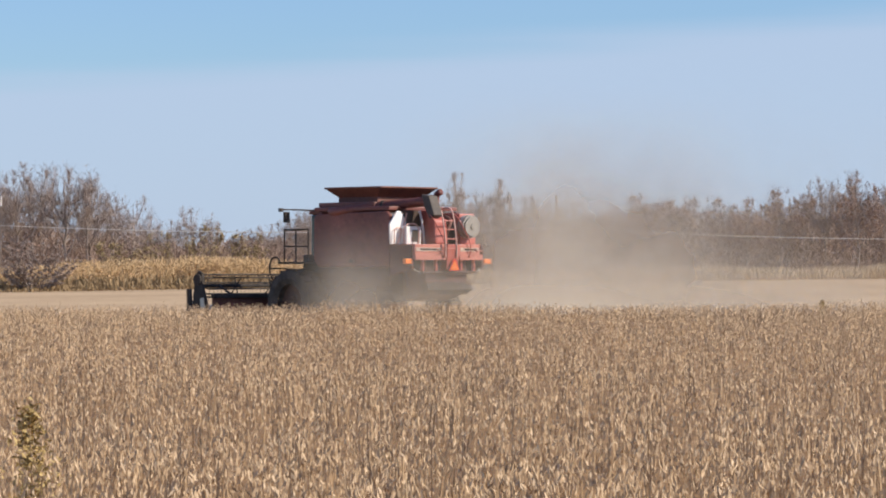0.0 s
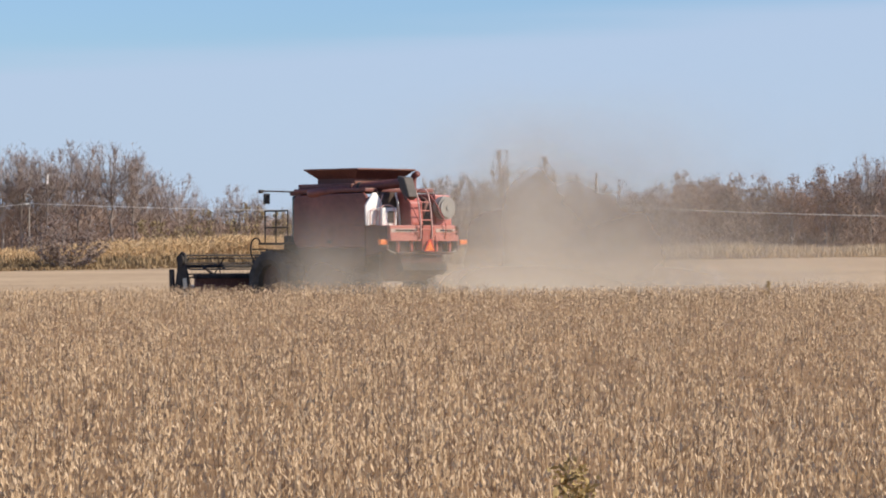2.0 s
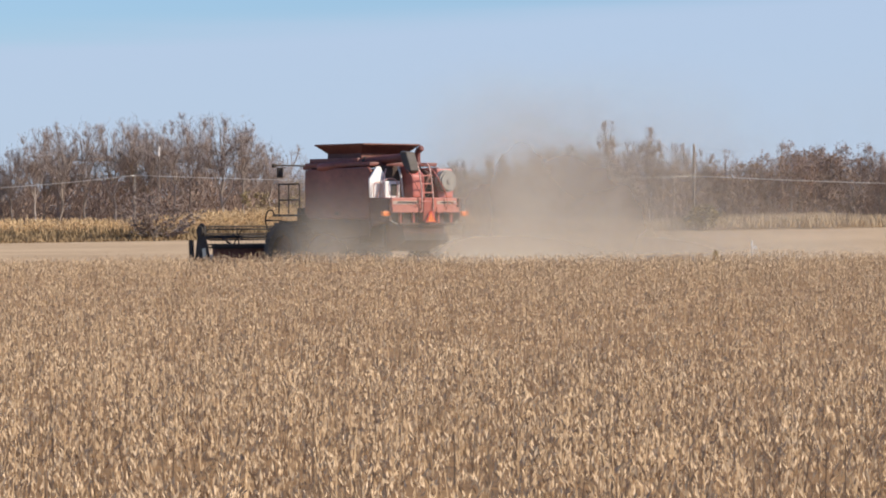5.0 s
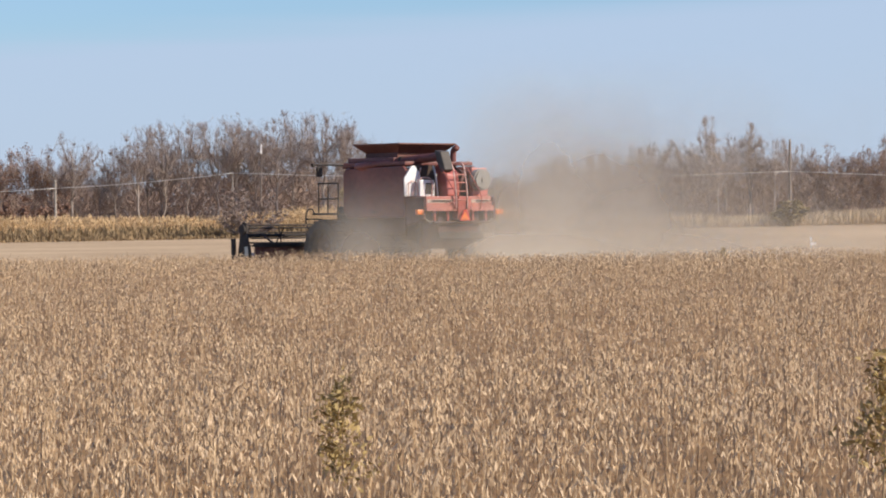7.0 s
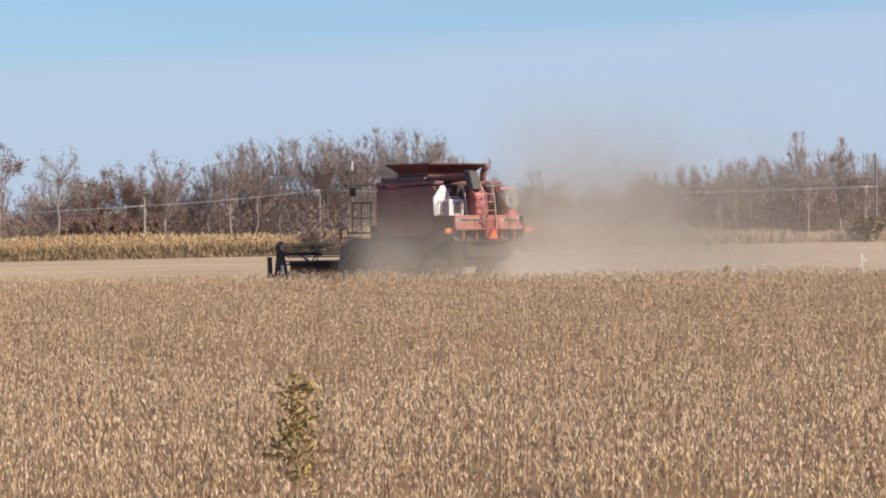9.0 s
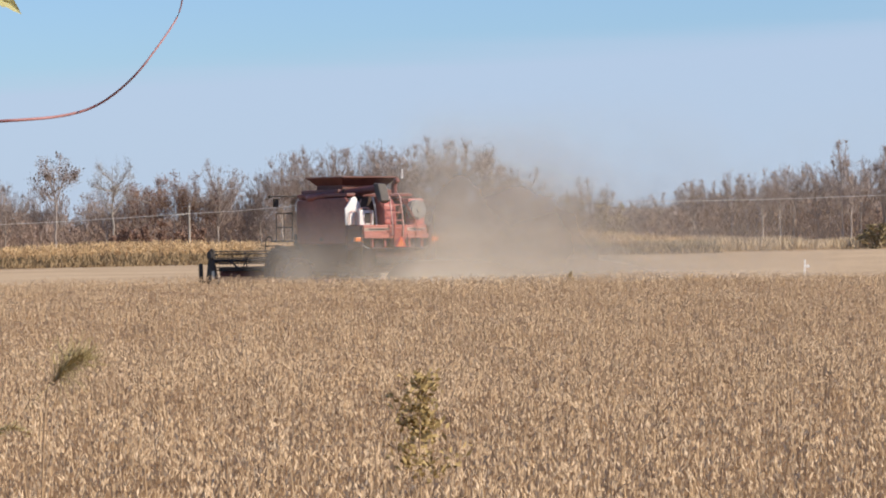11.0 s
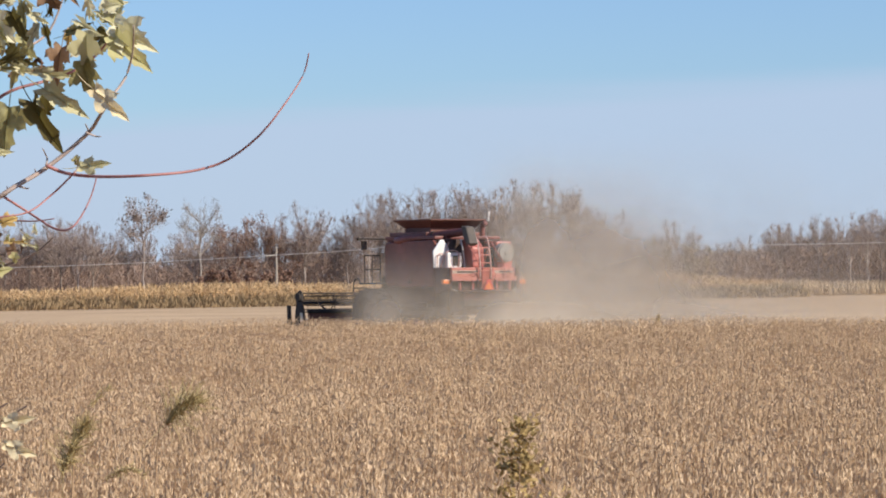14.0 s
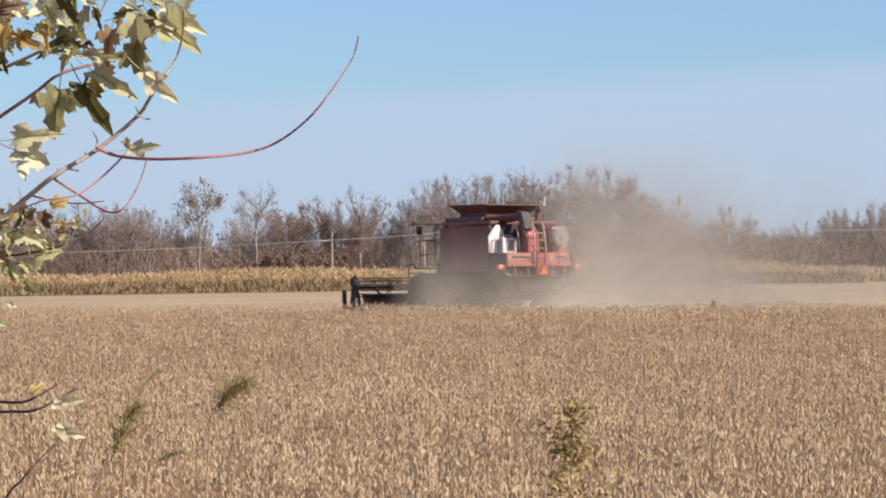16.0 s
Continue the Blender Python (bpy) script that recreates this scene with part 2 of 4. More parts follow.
def block(x0, x1, y0, y1, z0, z1, w=0.02, bm=None, m=None):
    one = bmesh.new()
    bmesh.ops.create_cube(one, size=1.0)
    for v in one.verts:
        v.co = Vector((x0 + (v.co.x + 0.5) * (x1 - x0), y0 + (v.co.y + 0.5) * (y1 - y0), z0 + (v.co.z + 0.5) * (z1 - z0)))
    bevelled(one, w)
    return merged(bm, one, m)


def merged(bm, one, m=None):
    if m is not None:
        one.transform(m)
    if bm is None:
        return one
    me = bpy.data.meshes.new("tmp")
    one.to_mesh(me)
    one.free()
    bm.from_mesh(me)
    bpy.data.meshes.remove(me)
    return bm


def slab(outline, thick, axis="y", at=0.0, w=0.015, bm=None):
    """A plate cut to an outline, of that thickness along the axis, from at."""
    one = bmesh.new()
    order = {"y": lambda a, b: (a, at, b), "x": lambda a, b: (at, a, b), "z": lambda a, b: (a, b, at)}[axis]
    face = one.faces.new([one.verts.new(order(a, b)) for a, b in outline])
    got = bmesh.ops.extrude_face_region(one, geom=[face])
    move = {"y": (0, thick, 0), "x": (thick, 0, 0), "z": (0, 0, thick)}[axis]
    bmesh.ops.translate(one, vec=move, verts=[g for g in got["geom"] if isinstance(g, bmesh.types.BMVert)])
    bmesh.ops.recalc_face_normals(one, faces=one.faces[:])
    bevelled(one, w)
    return merged(bm, one)


def rod(a, b, r0, r1=None, sides=10, bm=None, bevel=0.0):
    one = bmesh.new()
    a, b = Vector(a), Vector(b)
    bmesh.ops.create_cone(one, cap_ends=True, segments=sides, radius1=r0, radius2=r0 if r1 is None else r1, depth=(b - a).length)
    if bevel:
        bmesh.ops.bevel(one, geom=[e for e in one.edges if abs(e.verts[0].co.z - e.verts[1].co.z) < 1e-6], offset=bevel, segments=2, affect="EDGES")
    one.transform(Matrix.Translation((a + b) / 2) @ (b - a).to_track_quat("Z", "Y").to_matrix().to_4x4())
    return merged(bm, one)


def tube(points, r0, r1=None, sides=7, bm=None, smooth=6):
    """A bent rod through the points, tapering from r0 to r1, rounded by a spline."""
    pts = [Vector(p) for p in points]
    line = []
    for i in range(len(pts) - 1):
        p0, p1, p2, p3 = pts[max(i - 1, 0)], pts[i], pts[i + 1], pts[min(i + 2, len(pts) - 1)]
        for k in range(smooth):
            s = k / smooth
            line.append(0.5 * ((2 * p1) + (p2 - p0) * s + (2 * p0 - 5 * p1 + 4 * p2 - p3) * s * s + (3 * p1 - p0 - 3 * p2 + p3) * s ** 3))
    line.append(pts[-1])
    r1 = r0 if r1 is None else r1
    one = bmesh.new()
    rings = []
    for i, p in enumerate(line):
        d = (line[min(i + 1, len(line) - 1)] - line[max(i - 1, 0)]).normalized()
        u = d.cross(Vector((0.31, 0.2, 0.93))).normalized()
        w = d.cross(u)
        r = r0 + (r1 - r0) * i / (len(line) - 1)
        rings.append([one.verts.new(p + (u * math.cos(2 * math.pi * k / sides) + w * math.sin(2 * math.pi * k / sides)) * r) for k in range(sides)])
    for a, b in zip(rings, rings[1:]):
        for k in range(sides):
            one.faces.new((a[k], a[(k + 1) % sides], b[(k + 1) % sides], b[k]))
    one.faces.new(rings[0][::-1])
    one.faces.new(rings[-1])
    for f in one.faces:
        f.smooth = True
    return merged(bm, one)


def empty(name, m, **tags):
    ob = new(name)
    ob.matrix_basis = m
    return tagged(ob, **tags)


def ground_z(x, y):
    """Flat round the camera and the crop, then rising gently towards the far fields and to the east."""
    s = np.clip((np.asarray(y, float) - 112) / 150, 0, 1)
    s = s * s * (3 - 2 * s)
    return s * np.clip(0.3 + 0.0135 * np.asarray(x, float), -1.0, 2.2)


EDGE = 83.0       # far edge of the standing soybeans


# ---------------------------------------------------------------- ground and crops
def build_ground():
    xs = np.unique(np.concatenate([np.linspace(-3000, -200, 12), np.linspace(-200, 220, 43), np.linspace(220, 3000, 12)]))
    ys = np.unique(np.concatenate([np.linspace(-3000, -100, 10), np.linspace(-100, 100, 11), np.linspace(100, 300, 41), np.linspace(300, 4500, 18)]))
    X, Y = np.meshgrid(xs, ys)
    V = np.stack([X, Y, ground_z(X, Y)], -1).reshape(-1, 3)
    w = len(xs)
    i, j = np.meshgrid(np.arange(w - 1), np.arange(len(ys) - 1))
    a = (j * w + i).ravel()
    me = mesh_np("ground", V, np.stack([a, a + 1, a + 1 + w, a + w], 1))
    me.polygons.foreach_set("use_smooth", np.ones(len(me.polygons), dtype=bool))
    tagged(part("ground", me, M_STUBBLE), "harvested tan stubble field of dry cut stalks", "ground", kind="structure")


def build_soybeans():
    rng = np.random.default_rng(3)
    # closed sheet, coloured as the shaded depth under the canopy, lumpy along the rows
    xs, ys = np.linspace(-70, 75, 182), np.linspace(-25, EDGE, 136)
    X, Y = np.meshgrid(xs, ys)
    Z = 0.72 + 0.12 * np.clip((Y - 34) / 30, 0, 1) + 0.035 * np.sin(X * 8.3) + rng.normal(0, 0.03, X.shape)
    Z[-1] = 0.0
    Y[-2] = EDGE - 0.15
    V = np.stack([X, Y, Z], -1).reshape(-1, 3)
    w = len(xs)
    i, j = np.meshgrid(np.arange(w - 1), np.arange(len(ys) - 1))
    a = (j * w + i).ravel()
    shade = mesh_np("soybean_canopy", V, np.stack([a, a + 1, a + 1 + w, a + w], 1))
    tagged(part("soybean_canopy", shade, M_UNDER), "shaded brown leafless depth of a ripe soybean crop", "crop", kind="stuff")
    # plants: a stem with side shoots and many hanging pods
    pods, stems = [], []
    for y0, y1, x0, x1, per, big in ((11, 22, -8.5, 5, 26, 1.0), (22, 34, -15.5, 6.5, 24, 1.0), (34, 50, -17, 9, 18, 1.05), (50, 66, -18, 11, 17, 1.15), (66, EDGE, -19, 14, 17, 1.2)):
        n = int((y1 - y0) * (x1 - x0) * per)
        row = rng.integers(0, int((y1 - y0) / 0.38), n) * 0.38
        px, py = rng.uniform(x0, x1, n), y0 + row + rng.normal(0, 0.07, n)
        swell = 0.05 * np.sin(px * 0.55 + 1.3) * np.sin(py * 0.21) + 0.03 * np.sin(px * 1.7 + py * 0.6)
        h = 0.97 + swell + rng.normal(0, 0.06 if y0 < 34 else 0.042 if y0 < 50 else 0.03, n) + 0.08 * np.clip((py - 55) / 20, 0, 1)
        lean = rng.normal(0, 0.06, (n, 2))
        top = np.stack([px + lean[:, 0], py + lean[:, 1], h], 1)
        low = np.stack([px, py, np.full(n, 0.45)], 1)
        stems.append(strands(low, low + (top - low) * 0.93, 0.005 * big, 0.0025 * big, 2))
        k = 27 if y0 < 34 else 13
        s = rng.uniform(0.38, 1.0, (n, k)) ** 0.7
        c = low[:, None] + (top - low)[:, None] * s[..., None]
        c = c + np.concatenate([rng.normal(0, 0.055, (n, k, 2)), rng.normal(0, 0.03, (n, k, 1))], -1)
        c = c.reshape(-1, 3)
        way = np.stack([rng.normal(0, 0.38, len(c)), rng.normal(0, 0.38, len(c)), np.ones(len(c))], 1)
        way /= np.linalg.norm(way, axis=1, keepdims=True)
        pods.append(flakes(c, way, rng.uniform(0.026, 0.054, len(c)) * big, rng.uniform(0.0068, 0.0118, len(c)) * big, rng, 0.35))
    tagged(part("soybean_pods", mesh_np("soybean_pods", *joined(pods)), M_POD), "dry tan pods of ripe standing soybeans", "crop", kind="stuff")
    tagged(part("soybean_stems", mesh_np("soybean_stems", *joined(stems)), M_STEM), "thin brown stems of ripe standing soybeans", "crop", kind="stuff")


def build_corn():
    """A strip of dry standing corn with a rough grass verge before it."""
    rng = np.random.default_rng(5)
    n = 5600
    x = -85 + 113 * rng.uniform(0, 1, n)
    x = np.where(x > 8, 8 + (x - 8) * rng.uniform(0, 1, n), x)
    y = 251 + rng.integers(0, 14, n) * 0.76 + rng.normal(0, 0.1, n)
    z = ground_z(x, y)
    h = rng.normal(1.75, 0.13, n) + 0.16 * np.sin(x * 0.21) + np.where((x > -2) & (x < 34), 0.15, 0)
    h = h * np.where(x < -6, 0.88, 1.0)
    h = h * np.clip(1 - 0.45 * (x - 12) / 14, 0.5, 1)
    foot, top = np.stack([x, y, z], 1), np.stack([x + rng.normal(0, 0.07, n), y, z + h], 1)
    pieces = [strands(foot, top, 0.02, 0.012)]
    for k in range(7):
        s = rng.uniform(0.25, 1.0, n)
        c = foot + (top - foot) * s[:, None] + np.stack([rng.normal(0, 0.16, n), rng.normal(0, 0.16, n), np.zeros(n)], 1)
        way = np.stack([rng.normal(0, 0.8, n), rng.normal(0, 0.8, n), rng.normal(-0.2, 0.7, n)], 1)
        way /= np.linalg.norm(way, axis=1, keepdims=True)
        pieces.append(flakes(c, way, rng.uniform(0.35, 0.7, n), rng.uniform(0.045, 0.08, n), rng, 0.3))
    way = np.stack([rng.normal(0, 0.25, n), rng.normal(0, 0.25, n), np.ones(n)], 1)
    pieces.append(flakes(top + [0, 0, 0.08], way / np.linalg.norm(way, axis=1, keepdims=True), 0.3, 0.07, rng))
    tagged(part("corn_strip", mesh_np("corn_strip", *joined(pieces)), M_CORN), "strip of dry golden standing corn with tassels", "crop", kind="stuff")
    n = 20000
    x = rng.uniform(-90, 24, n)
    y = rng.uniform(236, 251, n)
    keep = (y > 239 + 2 * np.sin(x * 0.13) + rng.normal(0, 1, n))
    x, y = x[keep], y[keep]
    h = rng.uniform(0.4, 1.05, len(x)) * np.clip((y - 235) / 10, 0.4, 1.3)
    way = np.stack([rng.normal(0, 0.35, len(x)), rng.normal(0, 0.35, len(x)), np.ones(len(x))], 1)
    way /= np.linalg.norm(way, axis=1, keepdims=True)
    c = np.stack([x, y, ground_z(x, y) + h * 0.45], 1)
    tagged(part("grass_verge", mesh_np("grass_verge", *flakes(c, way, h, 0.16, rng)), M_VERGE), "rough olive and brown grass along the corn", "grass", kind="stuff")
    # pale dry grass that takes over east of the corn
    n = 40000
    x, y = rng.uniform(9, 105, n), rng.uniform(246, 262, n)
    h = rng.uniform(0.5, 1.25, n) * np.clip((x - 4) / 14, 0.3, 1) * (1 + 0.18 * np.sin(x * 0.31) + 0.1 * np.sin(x * 1.1))
    way = np.stack([rng.normal(0, 0.28, n), rng.normal(0, 0.28, n), np.ones(n)], 1)
    way /= np.linalg.norm(way, axis=1, keepdims=True)
    c = np.stack([x, y, ground_z(x, y) + h * 0.47], 1)
    tagged(part("dry_grass", mesh_np("dry_grass", *flakes(c, way, h, 0.07, rng)), M_PALE_GRASS), "pale tan dry grass along the field's edge", "grass", kind="stuff")


# ---------------------------------------------------------------- trees
def bent(rng, p, q, steps, sag, wobble):
    """Points along a limb from p to q that first leans out and then turns up."""
    pts = []
    for i in range(steps + 1):
        u = i / steps
        c = p + (q - p) * u
        c = c - np.array([0, 0, sag * math.sin(math.pi * u)])
        if 0 < i < steps:
            c = c + rng.normal(0, wobble, 3)
        pts.append(c)
    return pts


def grow(rng, middle, rx, rz, limbs_n, low, high, stems):
    """A bare tree one metre tall: a trunk that forks into rising limbs, branches and twigs that fill a rounded crown. Returns limbs, branches, twigs and twig tips."""
    limbs, twigs, shoots, tips = [], [], [], []
    centre, half = np.array([0, 0, middle]), np.array([rx, rx, rz])

    def add(pts, r0, r1, out):
        n = len(pts) - 1
        for i in range(n):
            out.append((pts[i], pts[i + 1], r0 + (r1 - r0) * i / n, r0 + (r1 - r0) * (i + 1) / n))

    def reach(p, run, k):
        """The end of a shoot from p, shortened where it would leave the crown."""
        for _ in range(5):
            if ((((p + run) - centre) / half) ** 2).sum() < k * k:
                break
            run = run * 0.65
        return p + run

    trunk = bent(rng, np.array([0, 0, -0.02]), np.array([rng.normal(0, 0.02), rng.normal(0, 0.02), middle + 0.55 * rz]), 8, 0.0, 0.007)
    if stems == 1:
        add(trunk, 0.0135, 0.0035, limbs)
    for k in range(limbs_n):
        s = low + (high - low) * (k + rng.uniform(0, 1)) / limbs_n
        start = trunk[min(7, max(1, round(s / trunk[-1][2] * 8)))] if stems == 1 else np.array([rng.normal(0, 0.03), rng.normal(0, 0.03), 0.0])
        az = 2.4 * k + rng.uniform(-0.5, 0.5)
        rise = rng.uniform(-0.35, 1.0) if stems == 1 else rng.uniform(-0.7, 1.0)
        ring = math.sqrt(max(0.05, 1 - rise * rise * 0.9))
        end = centre + np.array([math.cos(az) * ring, math.sin(az) * ring, rise]) * half * rng.uniform(0.72, 0.9)
        mid = start + (end - start) * np.array([0.62, 0.62, 0.38])
        limb = [start * (1 - u) ** 2 + mid * 2 * u * (1 - u) + end * u * u + rng.normal(0, 0.003, 3) * (0 < u < 1) for u in np.linspace(0, 1, 7)]
        add(limb, 0.0062, 0.0014, limbs)
        for j in range(20):
            at = rng.integers(1, 7)
            root, along = limb[at], limb[min(at + 1, 6)] - limb[max(at - 1, 0)]
            along = along / (np.linalg.norm(along) + 1e-9)
            goal = reach(root, (along * 0.9 + rng.normal(0, 0.45, 3) + np.array([0, 0, 0.3])) * rng.uniform(0.07, 0.19), 1.0)
            br = bent(rng, root, goal, 3, 0.006, 0.0025)
            add(br, 0.0016, 0.0007, twigs)
            run = goal - root
            run = run / (np.linalg.norm(run) + 1e-9)
            for _ in range(5):
                q = br[rng.integers(0, 4)]
                d = run * 0.7 + rng.normal(0, 0.45, 3) + np.array([0, 0, 0.4])
                d /= np.linalg.norm(d)
                e = reach(q, d * rng.uniform(0.025, 0.065), 1.05)
                shoots.append((q, e))
                tips.append(e)
    return limbs, twigs, np.array(shoots), np.array(tips)


def fitted(list_of_segments, k):
    a = np.array([s[0] for s in list_of_segments]) * k
    b = np.array([s[1] for s in list_of_segments]) * k
    return a, b, np.array([s[2] for s in list_of_segments]) * k, np.array([s[3] for s in list_of_segments]) * k


def tree_meshes(seed, middle=0.64, rx=0.30, rz=0.36, limbs_n=9, low=0.36, high=0.75, leaves=0.0, leaf_size=0.025, stems=1, twig=0.00062):
    """Trunk, crown and foliage meshes of a tree one metre tall, to be scaled."""
    rng = np.random.default_rng(seed)
    limbs, twigs, shoots, tips = grow(rng, middle, rx, rz, limbs_n, low, high, stems)
    k = 1.0 / max(t[2] for t in tips)
    trunk = mesh_np("trunk", *strands(*fitted(limbs, k), 6))
    a, b, r0, r1 = fitted(twigs, k)
    n = len(tips)
    pieces = [halved(*strands(a, b, r0, r1, 2)), slivers(shoots[:, 0] * k, shoots[:, 1] * k, np.full(n, twig * 2.3), rng)]
    for _ in range(3):
        way = rng.normal(0, 0.6, (n, 3)) + [0, 0, 0.35]
        way /= np.linalg.norm(way, axis=1, keepdims=True)
        u = rng.uniform(0.1, 1.0, (n, 1))
        root = (shoots[:, 0] * (1 - u) + shoots[:, 1] * u) * k
        pieces.append(slivers(root, root + way * rng.uniform(0.02, 0.055, (n, 1)), np.full(n, twig * 1.9), rng))
    leaf = None
    if leaves:
        m = int(n * leaves)
        c = tips[rng.integers(0, n, m)] * k + rng.normal(0, 0.018, (m, 3))
        way = rng.normal(0, 1, (m, 3))
        way /= np.linalg.norm(way, axis=1, keepdims=True)
        leaf = mesh_np("foliage", *flakes(c, way, leaf_size * rng.uniform(0.6, 1.4, m), leaf_size * 0.7, rng, 0.2))
    return trunk, mesh_np("crown", *joined(pieces)), leaf


def place_tree(meshes, x, y, height, width, turn, bark, twig_mat, leaf_mat, label, category="tree", group="bare trees of the far wood", name="tree"):
    z = float(ground_z(x, y))
    ob = empty(name, pose(x, y, z, 0, 0, turn) @ Matrix.Diagonal((width, width, height, 1)), label=label, category=category, group=group)
    for part_name, me, mat in zip(("trunk", "crown", "foliage"), meshes, (bark, twig_mat, leaf_mat)):
        if me is None:
            continue
        if not me.materials:
            me.materials.append(mat)
        o = new(part_name, me)
        o.parent = ob
    return ob


# skyline of the wood: east-west place and height of the tree tops, metres
SKYLINE = ((-110, 11), (-72, 10.5), (-58, 11), (-52, 10), (-48, 9), (-42, 9), (-36, 9.5), (-33, 10.7), (-29, 11.1), (-25, 10.5), (-21, 8.6), (-18, 12.6), (-11, 14.6), (-5, 15.1), (-2, 14.1), (4, 15.9), (8, 14.8),
           (11.5, 13.9), (14.4, 11.5), (18, 8.3), (21, 8.2), (24, 10.2), (27, 8), (30, 7.0), (36, 9.3), (45, 11.0), (52, 11.6), (58, 12), (62, 12.3), (70, 11), (76, 10.6), (83, 11.8), (89, 11.8), (95, 11.1),
           (101, 13.3), (105, 12.5), (111, 15.2), (125, 13), (150, 13))


def build_wood():
    rng = np.random.default_rng(11)
    sx, sz = np.array(SKYLINE).T
    kinds = [tree_meshes(s, m, rx, rz, n, 0.24, 0.66) for s, m, rx, rz, n in ((1, 0.64, 0.28, 0.36, 13), (2, 0.62, 0.33, 0.38, 14), (3, 0.66, 0.25, 0.34, 12), (4, 0.60, 0.29, 0.40, 14), (5, 0.63, 0.35, 0.37, 14), (6, 0.62, 0.24, 0.38, 12), (7, 0.65, 0.31, 0.35, 13), (8, 0.59, 0.27, 0.41, 13))]
    rust = [tree_meshes(s, 0.56, 0.36, 0.44, 11, 0.12, 0.7, leaves=2.6, leaf_size=0.021) for s in (21, 22)]
    labels = ("bare grey-brown tree with fine upright twigs", "bare brown tree with a wide rounded crown")
    x = -112.0
    while x < 150:
        top = float(np.interp(x, sx, sz))
        y = 414 + rng.uniform(-9, 10)
        k = rng.integers(0, 8)
        g = float(ground_z(x, y))
        h = (top - g) * rng.uniform(0.93, 1.03)
        leafy = (-37 < x < -27 and rng.random() < 0.75) or (72 < x < 116 and rng.random() < 0.75)
        if leafy:
            place_tree(rust[k % 2], x, y, h, h * rng.uniform(0.75, 0.95), rng.uniform(0, 360), M_BARK, M_TWIG, M_RUST_LEAF, "rust-brown tree still holding its dry leaves")
        else:
            place_tree(kinds[k], x, y, h, h * rng.uniform(0.8, 1.1), rng.uniform(0, 360), M_BARK, M_TWIG, None, labels[k % 2])
        if rng.random() < 0.8:
            k = rng.integers(0, 8)
            place_tree(kinds[k], x + rng.uniform(-1.5, 1.5), y + rng.uniform(8, 22), h * rng.uniform(0.82, 0.97), h * rng.uniform(0.8, 1.05), rng.uniform(0, 360), M_BARK, M_TWIG, None, labels[k % 2])
        x += rng.uniform(2.2, 3.8)
    # single trees that stand out against the sky
    dark = tree_meshes(31, 0.72, 0.27, 0.28, 9, 0.4, 0.8, leaves=0.5, leaf_size=0.022)
    place_tree(dark, -44.5, 396, 13.2, 13.0, 40, M_BARK, M_TWIG, M_DARK_LEAF, "tall tree with a dark sparse leafy crown", group="")
    pale = tree_meshes(33, 0.62, 0.27, 0.38, 8)
    place_tree(pale, -37.2, 394, 13.0, 12.0, 10, M_PALE_BARK, M_PALE_BARK, None, "bare tree with a pale grey trunk", group="")
    place_tree(kinds[4], -24.7, 404, 12.3, 12.0, 70, M_BARK, M_TWIG, None, "bare tree with an open fan of branches", group="")
    tall = tree_meshes(35, 0.76, 0.13, 0.24, 5, 0.5, 0.85)
    place_tree(tall, 56.0, 408, 13.0, 11.0, 0, M_BARK, M_TWIG, None, "thin tall tree rising over the wood", group="")
    place_tree(tall, 62.0, 412, 12.2, 12.0, 90, M_BARK, M_TWIG, None, "thin tall tree rising over the wood", group="")
    place_tree(kinds[2], -53.4, 402, 10.6, 10.0, 200, M_PALE_BARK, M_PALE_BARK, None, "bare tree with a pale grey trunk", group="")
    # thin trunk added to carry a small white streak among the trees
    tipped = empty("white_tipped_tree", pose(-1.1, 408, 0.2), label="thin grey trunk with a white piece near its top", category="dead tree")
    part("trunk", rod((0, 0, -0.2), (0.05, 0, 9.4), 0.10, 0.08, 7), M_BARK, tipped)
    tip = rod((0.05, 0, 9.4), (0.12, 0, 10.6), 0.13, 0.10, 7)
    part("white_top", tip, M_WHITE, tipped, "small white top")
    # undergrowth along the wood's foot
    n = 210000
    x, y = rng.uniform(-115, 155, n), 412 + 63 * rng.uniform(0, 1, n) ** 1.3
    top = np.interp(x, sx, sz) * 0.48 + 0.8 * np.sin(x * 0.45) + 0.6 * np.sin(x * 1.3)
    z0 = rng.uniform(0, 1, n) ** 1.3 * np.clip(top, 3.0, 7.0)
    p0 = np.stack([x, y, ground_z(x, y) + z0], 1)
    d = np.stack([rng.normal(0, 0.55, n), rng.normal(0, 0.4, n), rng.uniform(0.0, 1.3, n)], 1)
    me = mesh_np("undergrowth", *slivers(p0, p0 + d, 0.034 + 0.10 * (y - 412) / 63, rng))
    tagged(part("undergrowth", me, M_BRUSH), "dense grey-brown bare undergrowth at the wood's foot", "brush", kind="stuff")


def build_bush(seed, x, y, height, width, mat, label, leaves=5.0, size=0.3, name="bush", limbs=9, twigs=None, thin=0.03):
    me = tree_meshes(seed, 0.52, 0.48, 0.48, limbs, leaves=leaves, leaf_size=size / height, stems=4, twig=thin / height)
    place_tree(me, x, y, height, width, seed * 37 % 360, M_BARK, twigs or M_BRUSH, mat, label, "bush", "", name)


def build_pole(x, y, top, r):
    z = float(ground_z(x, y))
    ob = empty("utility_pole", pose(x, y, z), label="weathered wooden utility pole carrying a wire", category="utility pole", group="poles of the wire line")
    part("post", rod((0, 0, -0.3), (0, 0, top - z), r, r * 0.7, 10), M_BARK if top > 9 else M_POLE, ob)
    part("insulator", rod((0, -r, top - z - 0.15), (0, -r - 0.12, top - z - 0.15), 0.06, 0.05, 8), M_WIRE, ob)


